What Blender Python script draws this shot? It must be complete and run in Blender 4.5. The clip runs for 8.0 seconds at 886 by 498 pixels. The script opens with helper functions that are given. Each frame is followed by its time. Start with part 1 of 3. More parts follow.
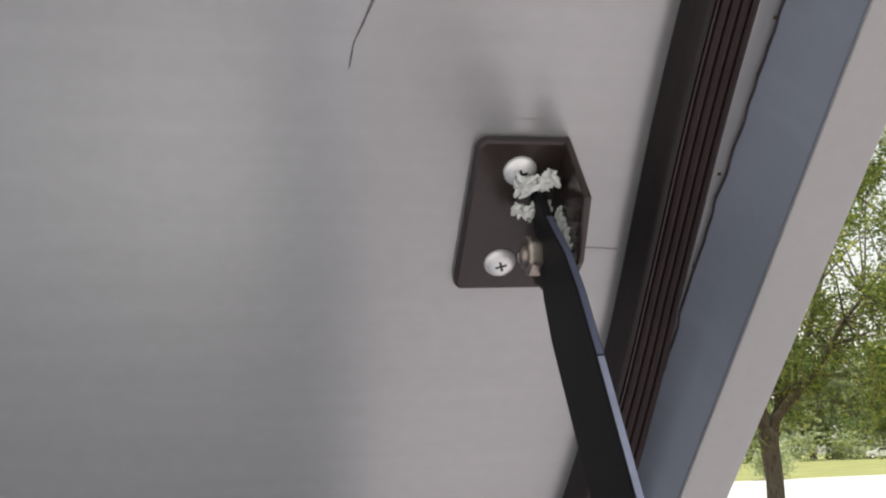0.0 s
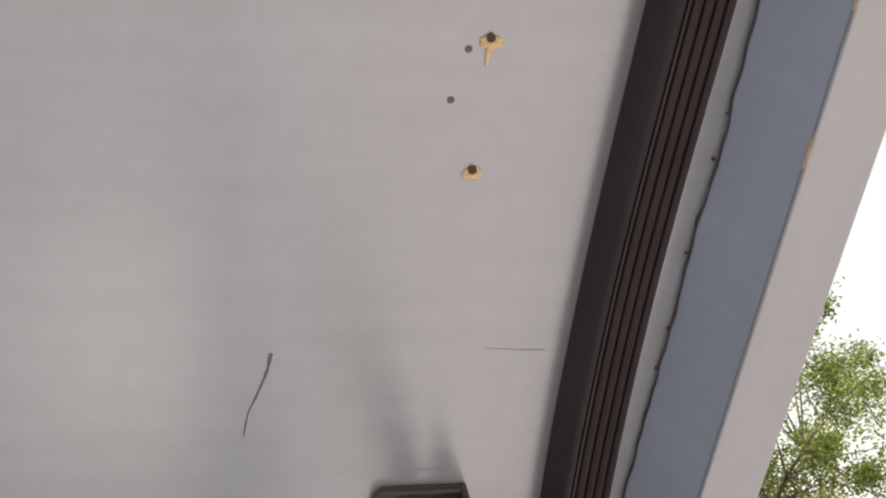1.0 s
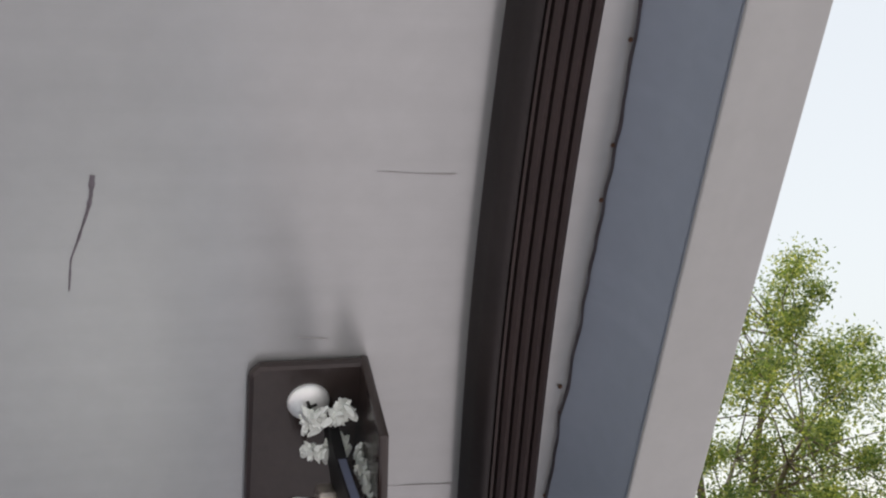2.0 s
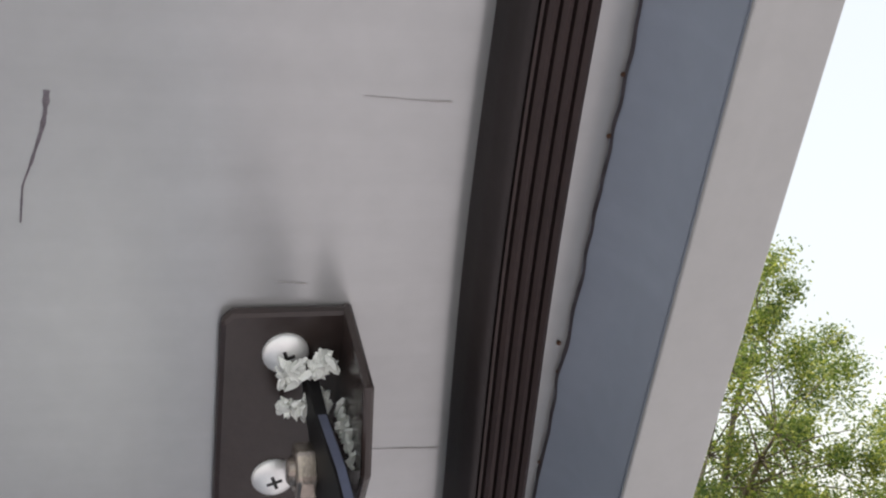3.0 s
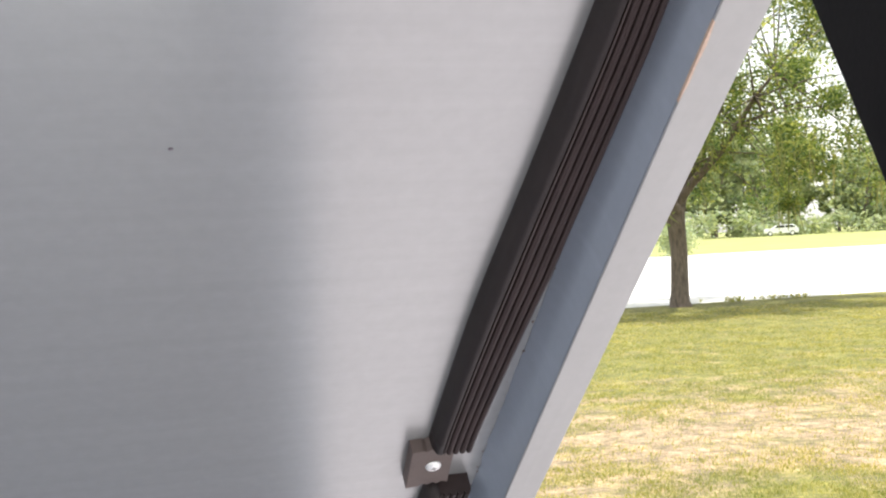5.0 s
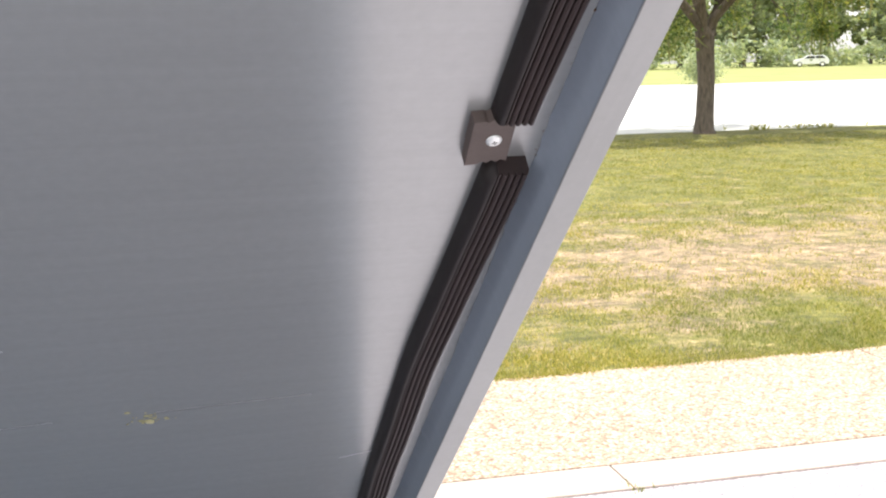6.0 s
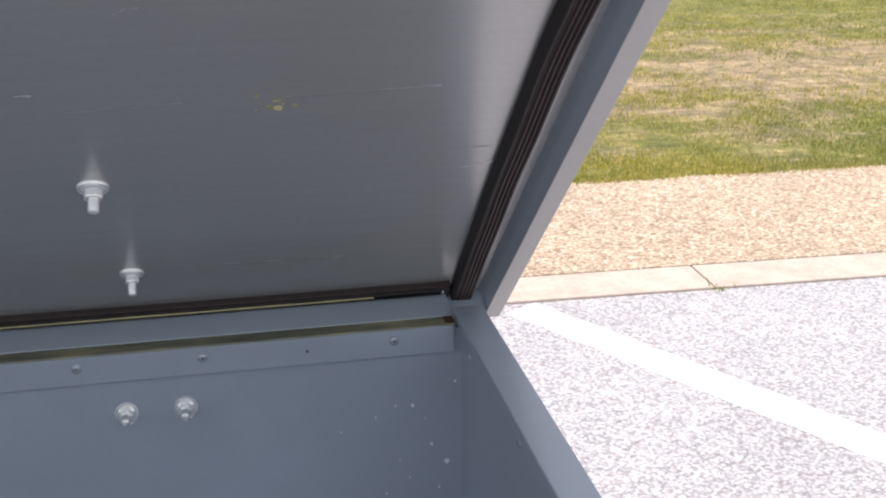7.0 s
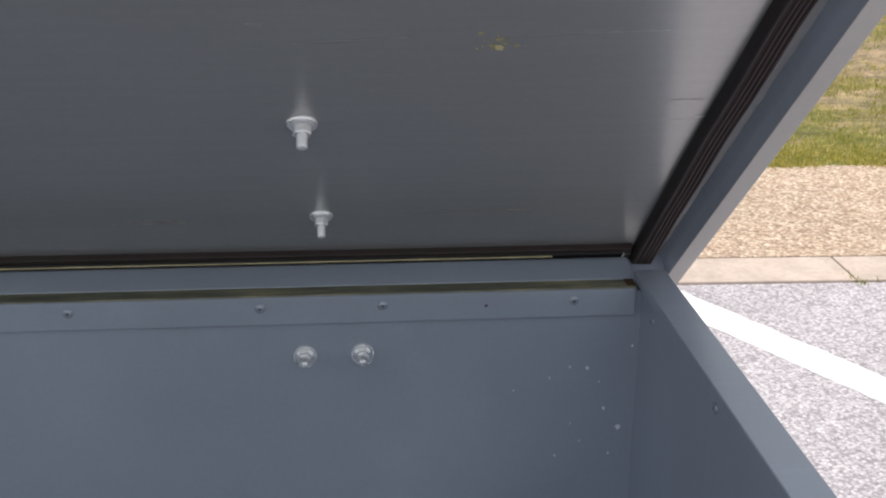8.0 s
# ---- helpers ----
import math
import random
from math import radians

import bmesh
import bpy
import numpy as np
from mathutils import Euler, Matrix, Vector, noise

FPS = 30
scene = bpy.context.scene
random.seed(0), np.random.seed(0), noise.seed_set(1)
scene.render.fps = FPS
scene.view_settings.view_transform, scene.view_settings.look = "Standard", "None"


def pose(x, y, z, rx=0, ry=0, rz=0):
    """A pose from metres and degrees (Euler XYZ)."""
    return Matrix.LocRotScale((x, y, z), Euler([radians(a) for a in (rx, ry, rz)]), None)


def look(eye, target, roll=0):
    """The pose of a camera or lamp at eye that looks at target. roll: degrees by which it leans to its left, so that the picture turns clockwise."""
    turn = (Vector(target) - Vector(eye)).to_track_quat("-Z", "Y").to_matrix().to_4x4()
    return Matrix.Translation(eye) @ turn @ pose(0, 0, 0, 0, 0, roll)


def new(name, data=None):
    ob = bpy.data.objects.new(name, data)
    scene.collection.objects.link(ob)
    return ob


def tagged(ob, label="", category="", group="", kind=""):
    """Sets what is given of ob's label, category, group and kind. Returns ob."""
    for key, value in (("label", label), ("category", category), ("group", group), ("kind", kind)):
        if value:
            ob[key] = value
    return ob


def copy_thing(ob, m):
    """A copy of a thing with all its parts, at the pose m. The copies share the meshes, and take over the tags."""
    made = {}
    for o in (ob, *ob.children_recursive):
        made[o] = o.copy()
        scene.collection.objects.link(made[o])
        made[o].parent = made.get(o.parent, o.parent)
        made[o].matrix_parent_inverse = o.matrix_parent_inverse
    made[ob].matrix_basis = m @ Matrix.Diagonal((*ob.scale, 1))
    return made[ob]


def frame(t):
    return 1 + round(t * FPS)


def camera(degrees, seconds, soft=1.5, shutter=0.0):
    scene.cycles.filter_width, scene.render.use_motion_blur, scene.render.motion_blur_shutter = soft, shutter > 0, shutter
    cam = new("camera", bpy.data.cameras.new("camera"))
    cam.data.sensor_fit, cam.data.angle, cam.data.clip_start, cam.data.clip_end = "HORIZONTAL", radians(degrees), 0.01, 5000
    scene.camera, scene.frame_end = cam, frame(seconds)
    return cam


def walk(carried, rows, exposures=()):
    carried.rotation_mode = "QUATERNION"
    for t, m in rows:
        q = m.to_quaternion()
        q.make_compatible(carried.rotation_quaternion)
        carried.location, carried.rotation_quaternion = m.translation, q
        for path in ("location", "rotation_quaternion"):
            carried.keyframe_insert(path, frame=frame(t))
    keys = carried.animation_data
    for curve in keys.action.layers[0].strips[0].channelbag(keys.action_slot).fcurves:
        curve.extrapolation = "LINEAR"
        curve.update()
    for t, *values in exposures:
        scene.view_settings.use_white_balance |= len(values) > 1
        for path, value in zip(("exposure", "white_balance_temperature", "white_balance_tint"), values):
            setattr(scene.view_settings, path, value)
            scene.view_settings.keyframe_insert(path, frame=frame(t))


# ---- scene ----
cam = camera(43.73, 8.0, soft=2.1, shutter=0.0)
PATH = [
    (0, (-0.1062, -1.0645, 1.6100), (0.3041, 0.8614, 1.9998), -2.29),
    (0.5, (-0.1057, -1.0744, 1.6514), (0.4058, 0.7910, 2.1883), -4.63),
    (0.8, (-0.1010, -1.0856, 1.6553), (0.4141, 0.7530, 2.2783), -4.39),
    (1, (-0.0969, -1.0870, 1.6556), (0.4203, 0.7355, 2.3226), -4.66),
    (1.5, (-0.0811, -1.0632, 1.6564), (0.4573, 0.7487, 2.3348), -5.47),
    (1.7, (-0.0705, -1.0453, 1.6407), (0.4449, 0.7773, 2.3059), -6.69),
    (2.8, (-0.0524, -0.9985, 1.6326), (0.5059, 0.8063, 2.3076), -6.02),
    (3, (-0.0571, -1.0001, 1.6325), (0.5091, 0.8097, 2.2844), -6.34),
    (3.5, (-0.0953, -1.0107, 1.5853), (0.4757, 0.8675, 1.9835), -4.76),
    (3.6, (-0.1075, -1.0150, 1.5693), (0.4532, 0.8806, 1.8926), -4.19),
    (3.9, (-0.1303, -1.0308, 1.5418), (0.4448, 0.8799, 1.7222), -3.90),
    (4, (-0.1315, -1.0278, 1.5360), (0.4473, 0.8838, 1.6973), -4.20),
    (4.2, (-0.1319, -1.0247, 1.5321), (0.4458, 0.8895, 1.6567), -3.59),
    (5.3, (-0.1394, -0.9906, 1.4950), (0.4025, 0.9330, 1.4157), -2.53),
    (5.5, (-0.1461, -0.9859, 1.4785), (0.3856, 0.9369, 1.3368), -2.29),
    (5.9, (-0.1533, -0.9881, 1.4493), (0.3547, 0.9255, 1.1662), -1.39),
    (6, (-0.1567, -0.9932, 1.4399), (0.3437, 0.9159, 1.1162), -1.25),
    (6.2, (-0.1658, -1.0089, 1.4195), (0.3212, 0.8908, 1.0272), -1.22),
    (6.3, (-0.1670, -1.0060, 1.4069), (0.3171, 0.8862, 0.9763), -1.07),
    (6.5, (-0.1682, -0.9921, 1.3891), (0.2808, 0.8905, 0.8850), -0.85),
    (6.6, (-0.1725, -0.9883, 1.3809), (0.2486, 0.8924, 0.8465), -0.90),
    (6.7, (-0.1771, -0.9855, 1.3729), (0.2307, 0.8904, 0.8120), -0.89),
    (6.9, (-0.1905, -0.9813, 1.3570), (0.1835, 0.8862, 0.7466), -0.83),
    (7, (-0.1979, -0.9801, 1.3496), (0.1535, 0.8826, 0.7115), -0.82),
    (7.5, (-0.2243, -0.9786, 1.3311), (0.0606, 0.8794, 0.6481), -0.29),
    (8, (-0.2653, -0.9627, 1.3225), (-0.1147, 0.9155, 0.6517), 0.24),
]
walk(cam, [(t, look(eye, target, roll)) for t, eye, target, roll in PATH],
     exposures=[(0.0, 0.24, 6550, 10), (0.5, 0.43, 6800, 11), (1.0, 0.43, 6750, 11), (1.5, 0.2, 6450, 10), (3.0, 0.36, 6400, 9), (3.5, 0.72, 6350, 8), (4.0, 0.92, 6350, 8),
                (5.5, 1.0, 6430, 10), (6.5, 0.56, 6300, 11), (7.0, 0.33, 6300, 12), (7.5, 0.18, 6300, 12), (8.0, 0.02, 6400, 11)])

# ---- world and sun ----
SUN_EL, SUN_AZ = radians(88), radians(188)     # azimuth from +y towards +x
world = bpy.data.worlds.new("sky")
scene.world = world
world.use_nodes = True
wn = world.node_tree.nodes
sky = wn.new("ShaderNodeTexSky")
sky.sky_type = "NISHITA"
sky.sun_disc = False
sky.sun_elevation, sky.sun_rotation = SUN_EL, SUN_AZ
sky.air_density, sky.dust_density, sky.ozone_density = 2.0, 1.0, 1.0
wn["Background"].inputs["Strength"].default_value = 0.15
haze = wn.new("ShaderNodeHueSaturation")
haze.inputs["Saturation"].default_value = 0.2       # a hazy summer sky
world.node_tree.links.new(sky.outputs[0], haze.inputs["Color"])
world.node_tree.links.new(haze.outputs[0], wn["Background"].inputs["Color"])
sun_data = bpy.data.lights.new("sun", "SUN")
sun_data.energy, sun_data.angle, sun_data.color = 4.0, radians(0.5), (1.0, 0.95, 0.86)
sun = new("sun", sun_data)
sun_dir = Vector((math.sin(SUN_AZ) * math.cos(SUN_EL), math.cos(SUN_AZ) * math.cos(SUN_EL), math.sin(SUN_EL)))
sun.matrix_world = look(sun_dir * 50, (0, 0, 0))


# ---- materials ----
def material(name, rough=0.6, metal=0.0):
    m = bpy.data.materials.new(name)
    m.use_nodes = True
    b = m.node_tree.nodes["Principled BSDF"]
    b.inputs["Roughness"].default_value, b.inputs["Metallic"].default_value = rough, metal
    return m, m.node_tree, b


def node(nt, kind, **ins):
    n = nt.nodes.new(kind)
    for k, v in ins.items():
        n.inputs[k.replace("_", " ")].default_value = v
    return n


def coords(nt, scale=(1, 1, 1), rot=(0, 0, 0)):
    tc, mp = nt.nodes.new("ShaderNodeTexCoord"), nt.nodes.new("ShaderNodeMapping")
    mp.inputs["Scale"].default_value = scale
    mp.inputs["Rotation"].default_value = rot
    nt.links.new(tc.outputs["Object"], mp.inputs["Vector"])
    return mp.outputs["Vector"]


def ramp(nt, fac, stops):
    r = nt.nodes.new("ShaderNodeValToRGB")
    while len(r.color_ramp.elements) < len(stops):
        r.color_ramp.elements.new(0.5)
    for e, (p, c) in zip(r.color_ramp.elements, stops):
        e.position, e.color = p, (*c, 1) if len(c) == 3 else c
    nt.links.new(fac, r.inputs["Fac"])
    return r.outputs["Color"]


def noise_tex(nt, vec, scale, detail=4.0, rough=0.55):
    n = node(nt, "ShaderNodeTexNoise", Scale=scale, Detail=detail, Roughness=rough)
    nt.links.new(vec, n.inputs["Vector"])
    return n.outputs["Fac"]


def mix(nt, fac, a, b, mode="MIX"):
    m = nt.nodes.new("ShaderNodeMix")
    m.data_type, m.blend_type = "RGBA", mode
    for sock, v in ((m.inputs[0], fac), (m.inputs[6], a), (m.inputs[7], b)):
        if isinstance(v, (int, float)):
            sock.default_value = v
        elif isinstance(v, tuple):
            sock.default_value = (*v, 1)
        else:
            nt.links.new(v, sock)
    return m.outputs[2]


def bump(nt, b, height, strength, distance):
    n = node(nt, "ShaderNodeBump", Strength=strength, Distance=distance)
    nt.links.new(height, n.inputs["Height"])
    nt.links.new(n.outputs["Normal"], b.inputs["Normal"])


def simple(name, colour, rough, metal=0.0, var=0.12, scale=40.0, grain=0.0002):
    """Paint, plastic or metal with faint mottling at two scales."""
    m, nt, b = material(name, rough, metal)
    v = coords(nt)
    n1, n2 = noise_tex(nt, v, scale), noise_tex(nt, v, scale * 9)
    dark = tuple(c * (1 - var) for c in colour)
    light = tuple(min(1, c * (1 + var)) for c in colour)
    c = mix(nt, 0.35, ramp(nt, n1, [(0.3, dark), (0.7, light)]), ramp(nt, n2, [(0.3, dark), (0.7, light)]))
    nt.links.new(c, b.inputs["Base Color"])
    bump(nt, b, n2, 0.3, grain)
    return m


def painted_sheet(name, colour, rough, streak=(6, 60, 6), metal=0.0):
    """Grey painted sheet metal with brushed dirt and rub marks across it."""
    m, nt, b = material(name, rough, metal)
    v, vs = coords(nt), coords(nt, streak)
    big, fine, rub = noise_tex(nt, v, 3.0, 3), noise_tex(nt, v, 220.0, 2), noise_tex(nt, vs, 2.0, 3, 0.5)
    base = ramp(nt, big, [(0.3, tuple(c * 0.89 for c in colour)), (0.7, tuple(c * 1.09 for c in colour))])
    base = mix(nt, ramp(nt, rub, [(0.55, (0, 0, 0)), (0.80, (0.22, 0.22, 0.22))]), base, tuple(min(1, c * 1.3 + 0.02) for c in colour))
    base = mix(nt, 0.04, base, ramp(nt, fine, [(0.3, (0.2, 0.2, 0.2)), (0.7, (0.8, 0.8, 0.8))]), "OVERLAY")
    nt.links.new(base, b.inputs["Base Color"])
    r = nt.nodes.new("ShaderNodeMapRange")
    r.inputs["To Min"].default_value, r.inputs["To Max"].default_value = rough - 0.05, rough + 0.05
    nt.links.new(big, r.inputs["Value"])
    nt.links.new(r.outputs[0], b.inputs["Roughness"])
    bump(nt, b, fine, 0.04, 0.0002)
    return m


def aggregate(name, stones, size, rough=0.85, dirt=0.25):
    """Paving of small stones: a cell pattern of many stone colours with dark joints."""
    m, nt, b = material(name, rough)
    v = coords(nt)
    vo = node(nt, "ShaderNodeTexVoronoi", Scale=1.0 / size)
    nt.links.new(v, vo.inputs["Vector"])
    sep = nt.nodes.new("ShaderNodeSeparateColor")
    nt.links.new(vo.outputs["Color"], sep.inputs["Color"])
    c = ramp(nt, sep.outputs["Red"], [(i / (len(stones) - 1), s) for i, s in enumerate(stones)])
    c = mix(nt, ramp(nt, vo.outputs["Distance"], [(0.46, (0, 0, 0)), (0.8, (0.55, 0.55, 0.55))]), c, tuple(x * 0.45 for x in stones[0]))
    big = noise_tex(nt, v, 1.3, 5)
    c = mix(nt, dirt, c, ramp(nt, big, [(0.35, (0.35, 0.34, 0.33)), (0.65, (0.62, 0.61, 0.6))]), "OVERLAY")
    grit = noise_tex(nt, v, 2.6 / size, 3, 0.7)
    c = mix(nt, 0.4, c, ramp(nt, grit, [(0.33, (0.16, 0.16, 0.16)), (0.62, (0.72, 0.72, 0.72))]), "OVERLAY")
    nt.links.new(c, b.inputs["Base Color"])
    inv = nt.nodes.new("ShaderNodeMath")
    inv.operation = "SUBTRACT"
    inv.inputs[0].default_value = 1.0
    nt.links.new(vo.outputs["Distance"], inv.inputs[1])
    bump(nt, b, inv.outputs[0], 0.6, size * 0.3)
    return m


def leaf_material(name, a, b_col, c_col):
    m, nt, b = material(name, 0.5)
    geo = nt.nodes.new("ShaderNodeNewGeometry")
    col = ramp(nt, geo.outputs["Random Per Island"], [(0.0, a), (0.5, b_col), (1.0, c_col)])
    tufts = noise_tex(nt, coords(nt), 0.8, 4, 0.65)       # soft patches of darker and yellower leaves
    col = mix(nt, 1.0, col, ramp(nt, tufts, [(0.36, (0.62, 0.70, 0.72)), (0.62, (1.0, 0.96, 0.84))]), "MULTIPLY")
    nt.links.new(col, b.inputs["Base Color"])
    tr = nt.nodes.new("ShaderNodeBsdfTranslucent")
    bright = mix(nt, 1.0, col, (1.0, 1.0, 0.45), "MULTIPLY")
    nt.links.new(mix(nt, 0.5, bright, col, "ADD"), tr.inputs["Color"])
    ms = nt.nodes.new("ShaderNodeMixShader")
    ms.inputs[0].default_value = 0.45
    out = nt.nodes["Material Output"]
    nt.links.new(b.outputs[0], ms.inputs[1])
    nt.links.new(tr.outputs[0], ms.inputs[2])
    nt.links.new(ms.outputs[0], out.inputs["Surface"])
    return m


def lawn_material():
    m, nt, b = material("lawn_turf", 0.9)
    v = coords(nt)
    n1, n2, n3 = noise_tex(nt, coords(nt, (0.9, 1.2, 1)), 1.25, 8, 0.74), noise_tex(nt, v, 14.0, 6, 0.75), noise_tex(nt, v, 60.0, 4, 0.7)
    green = ramp(nt, n2, [(0.3, (0.098, 0.110, 0.026)), (0.55, (0.180, 0.172, 0.042)), (0.75, (0.315, 0.262, 0.112))])
    dry = ramp(nt, n2, [(0.3, (0.20, 0.148, 0.088)), (0.55, (0.335, 0.250, 0.168)), (0.75, (0.55, 0.440, 0.335))])
    sep = nt.nodes.new("ShaderNodeSeparateXYZ")
    nt.links.new(v, sep.inputs[0])
    # the dry stretch lies in a belt across the lawn
    mr = node(nt, "ShaderNodeMapRange")
    mr.inputs["From Min"].default_value, mr.inputs["From Max"].default_value = 1.0, 3.6
    nt.links.new(sep.outputs["Y"], mr.inputs["Value"])
    mr2 = node(nt, "ShaderNodeMapRange")
    mr2.inputs["From Min"].default_value, mr2.inputs["From Max"].default_value = 8.0, 4.4
    nt.links.new(sep.outputs["Y"], mr2.inputs["Value"])
    mul = nt.nodes.new("ShaderNodeMath")
    mul.operation = "MULTIPLY"
    nt.links.new(mr.outputs[0], mul.inputs[0])
    nt.links.new(mr2.outputs[0], mul.inputs[1])
    add = nt.nodes.new("ShaderNodeMath")
    add.operation = "MULTIPLY_ADD"
    add.inputs[1].default_value = 0.25
    nt.links.new(mul.outputs[0], add.inputs[0])
    nt.links.new(n1, add.inputs[2])
    c = mix(nt, ramp(nt, add.outputs[0], [(0.56, (0, 0, 0)), (0.74, (1, 1, 1))]), green, dry)
    n4 = noise_tex(nt, v, 2.4, 5, 0.7)
    c = mix(nt, 0.75, c, ramp(nt, n4, [(0.30, (0.22, 0.24, 0.22)), (0.70, (0.80, 0.76, 0.72))]), "OVERLAY")
    n5 = noise_tex(nt, coords(nt, (0.9, 1.0, 1)), 7.0, 6, 0.78)
    c = mix(nt, 0.8, c, ramp(nt, n5, [(0.34, (0.20, 0.23, 0.20)), (0.66, (0.80, 0.76, 0.72))]), "OVERLAY")
    c = mix(nt, 0.7, c, ramp(nt, n3, [(0.25, (0.15, 0.15, 0.15)), (0.75, (0.85, 0.85, 0.85))]), "OVERLAY")
    nt.links.new(c, b.inputs["Base Color"])
    bump(nt, b, n3, 0.8, 0.03)
    return m


def bark_material():
    m, nt, b = material("bark", 0.95)
    v = coords(nt, (14, 14, 3))
    n1, n2 = noise_tex(nt, v, 1.6, 6, 0.7), noise_tex(nt, coords(nt), 2.0, 3)
    c = ramp(nt, n1, [(0.3, (0.075, 0.06, 0.048)), (0.6, (0.20, 0.16, 0.132)), (0.8, (0.31, 0.265, 0.225))])
    c = mix(nt, 0.3, c, ramp(nt, n2, [(0.3, (0.3, 0.3, 0.28)), (0.7, (0.6, 0.58, 0.55))]), "OVERLAY")
    nt.links.new(c, b.inputs["Base Color"])
    bump(nt, b, n1, 0.9, 0.03)
    return m


def lining_material():
    """Smooth galvanised lining with soft rub streaks running across it."""
    m, nt, b = material("lid_lining_sheet", 0.26, 0.50)
    b.inputs["Anisotropic"].default_value = 0.8
    grain = nt.nodes.new("ShaderNodeCombineXYZ")            # rolled crosswise: gloss smears up and down the lid
    for axis, value in zip("XYZ", (0.0, -0.755, 0.656)):
        grain.inputs[axis].default_value = value
    nt.links.new(grain.outputs[0], b.inputs["Tangent"])
    soft, streak, fine = noise_tex(nt, coords(nt), 2.2, 2), noise_tex(nt, coords(nt, (3, 75, 3)), 1.6, 4, 0.6), noise_tex(nt, coords(nt), 160.0, 2)
    c = mix(nt, soft, (0.400, 0.403, 0.406), (0.476, 0.479, 0.480))
    c = mix(nt, 0.16, c, mix(nt, streak, (0.28, 0.28, 0.28), (0.74, 0.74, 0.74)), "OVERLAY")
    c = mix(nt, 0.10, c, mix(nt, fine, (0.2, 0.2, 0.2), (0.8, 0.8, 0.8)), "OVERLAY")
    nt.links.new(c, b.inputs["Base Color"])
    return m


def streaked_edge():
    """Weathered brass-green edge with drawn-out yellow rubs."""
    m, nt, b = material("weathered_edge", 0.32, 0.2)
    n1, n2 = noise_tex(nt, coords(nt, (9, 60, 60)), 1.0, 5, 0.6), noise_tex(nt, coords(nt, (60, 300, 300)), 1.0, 3)
    c = ramp(nt, n1, [(0.30, (0.10, 0.105, 0.085)), (0.52, (0.26, 0.26, 0.19)), (0.64, (0.42, 0.39, 0.24)), (0.74, (0.66, 0.58, 0.36))])
    c = mix(nt, 0.35, c, ramp(nt, n2, [(0.3, (0.25, 0.25, 0.25)), (0.7, (0.75, 0.75, 0.75))]), "OVERLAY")
    nt.links.new(c, b.inputs["Base Color"])
    return m


PAINT = painted_sheet("grey_paint", (0.346, 0.389, 0.464), 0.30)
PAINT.node_tree.nodes["Principled BSDF"].inputs["Specular IOR Level"].default_value = 0.8
LID_PAINT = lining_material()
# the skirt's grey again, paler: the light on its edge is painted in
LIT_EDGE_PAINT = painted_sheet("lit_edge_paint", (0.42, 0.415, 0.41), 0.42, (40, 3, 40))
# the strip's brown darkened, to paint shade on its left side
SHADED_RUBBER = simple("shaded_brown_rubber", (0.020, 0.015, 0.0148), 0.6, var=0.2, scale=60)
RUBBER = simple("brown_rubber", (0.033, 0.0215, 0.0205), 0.58, var=0.25, scale=60)
PLATE = simple("brown_enamel", (0.036, 0.026, 0.024), 0.2, var=0.15, scale=50)
BLACK = simple("black_enamel", (0.004, 0.0035, 0.004), 0.55, var=0.2, scale=80)
for dull, gloss in ((BLACK, 0.25), (SHADED_RUBBER, 0.35), (RUBBER, 0.35)):
    dull.node_tree.nodes["Principled BSDF"].inputs["Specular IOR Level"].default_value = gloss
ZINC = simple("zinc", (0.95, 0.97, 1.0), 0.16, 0.55, var=0.08, scale=120)
STEEL = simple("bright_screw", (0.92, 0.92, 0.91), 0.38, 0.55, var=0.06, scale=200)
SCREW_PAINTED = simple("painted_screw", (0.40, 0.44, 0.50), 0.3, 0.5, var=0.2, scale=300)
BRONZE = simple("worn_bronze", (0.36, 0.31, 0.27), 0.24, 0.85, var=0.3, scale=250)
GREASE = simple("chipped_paint", (0.80, 0.82, 0.78), 0.5, var=0.2, scale=400, grain=0.001)
OLIVE = streaked_edge()
YELLOW = simple("yellow_adhesive", (0.50, 0.43, 0.25), 0.5, var=0.35, scale=30)
BLACK_GAP = simple("black_gasket_and_slot_shade", (0.012, 0.011, 0.011), 0.5, var=0.2)
HOLE_WOOD = simple("raw_edge", (0.66, 0.47, 0.25), 0.8, var=0.3, scale=500)
SCRAPE = simple("bare_scrape", (0.62, 0.46, 0.36), 0.7, var=0.2, scale=400)
# for real dirt, and for shade painted into holes and gaps
HOLE_SHADE_DIRT = simple("hole_shade_and_dirt", (0.09, 0.045, 0.025), 0.9, var=0.3, scale=500)
RUB = simple("rubbed_lining", (0.52, 0.52, 0.51), 0.30, 0.45, var=0.1, scale=60)
SMEAR = simple("dusty_smear", (0.46, 0.43, 0.41), 0.36, 0.40, var=0.1, scale=60)
MARK = simple("dark_scuff", (0.13, 0.115, 0.13), 0.7, var=0.4, scale=300)
FAINT = simple("faint_scuff", (0.35, 0.34, 0.335), 0.36, 0.4)
STAIN = simple("yellow_stain", (0.36, 0.33, 0.17), 0.5, var=0.4, scale=120)
WHITE_SPECK = simple("pale_speck", (0.85, 0.87, 0.9), 0.6)
ASPHALT = aggregate("parking_aggregate", [(0.265, 0.242, 0.260), (0.38, 0.354, 0.378), (0.44, 0.412, 0.438), (0.55, 0.515, 0.545)], 0.0085, dirt=0.25)
WALK = aggregate("tan_aggregate", [(0.25, 0.165, 0.112), (0.395, 0.288, 0.208), (0.48, 0.365, 0.272), (0.63, 0.525, 0.425)], 0.012, dirt=0.2)
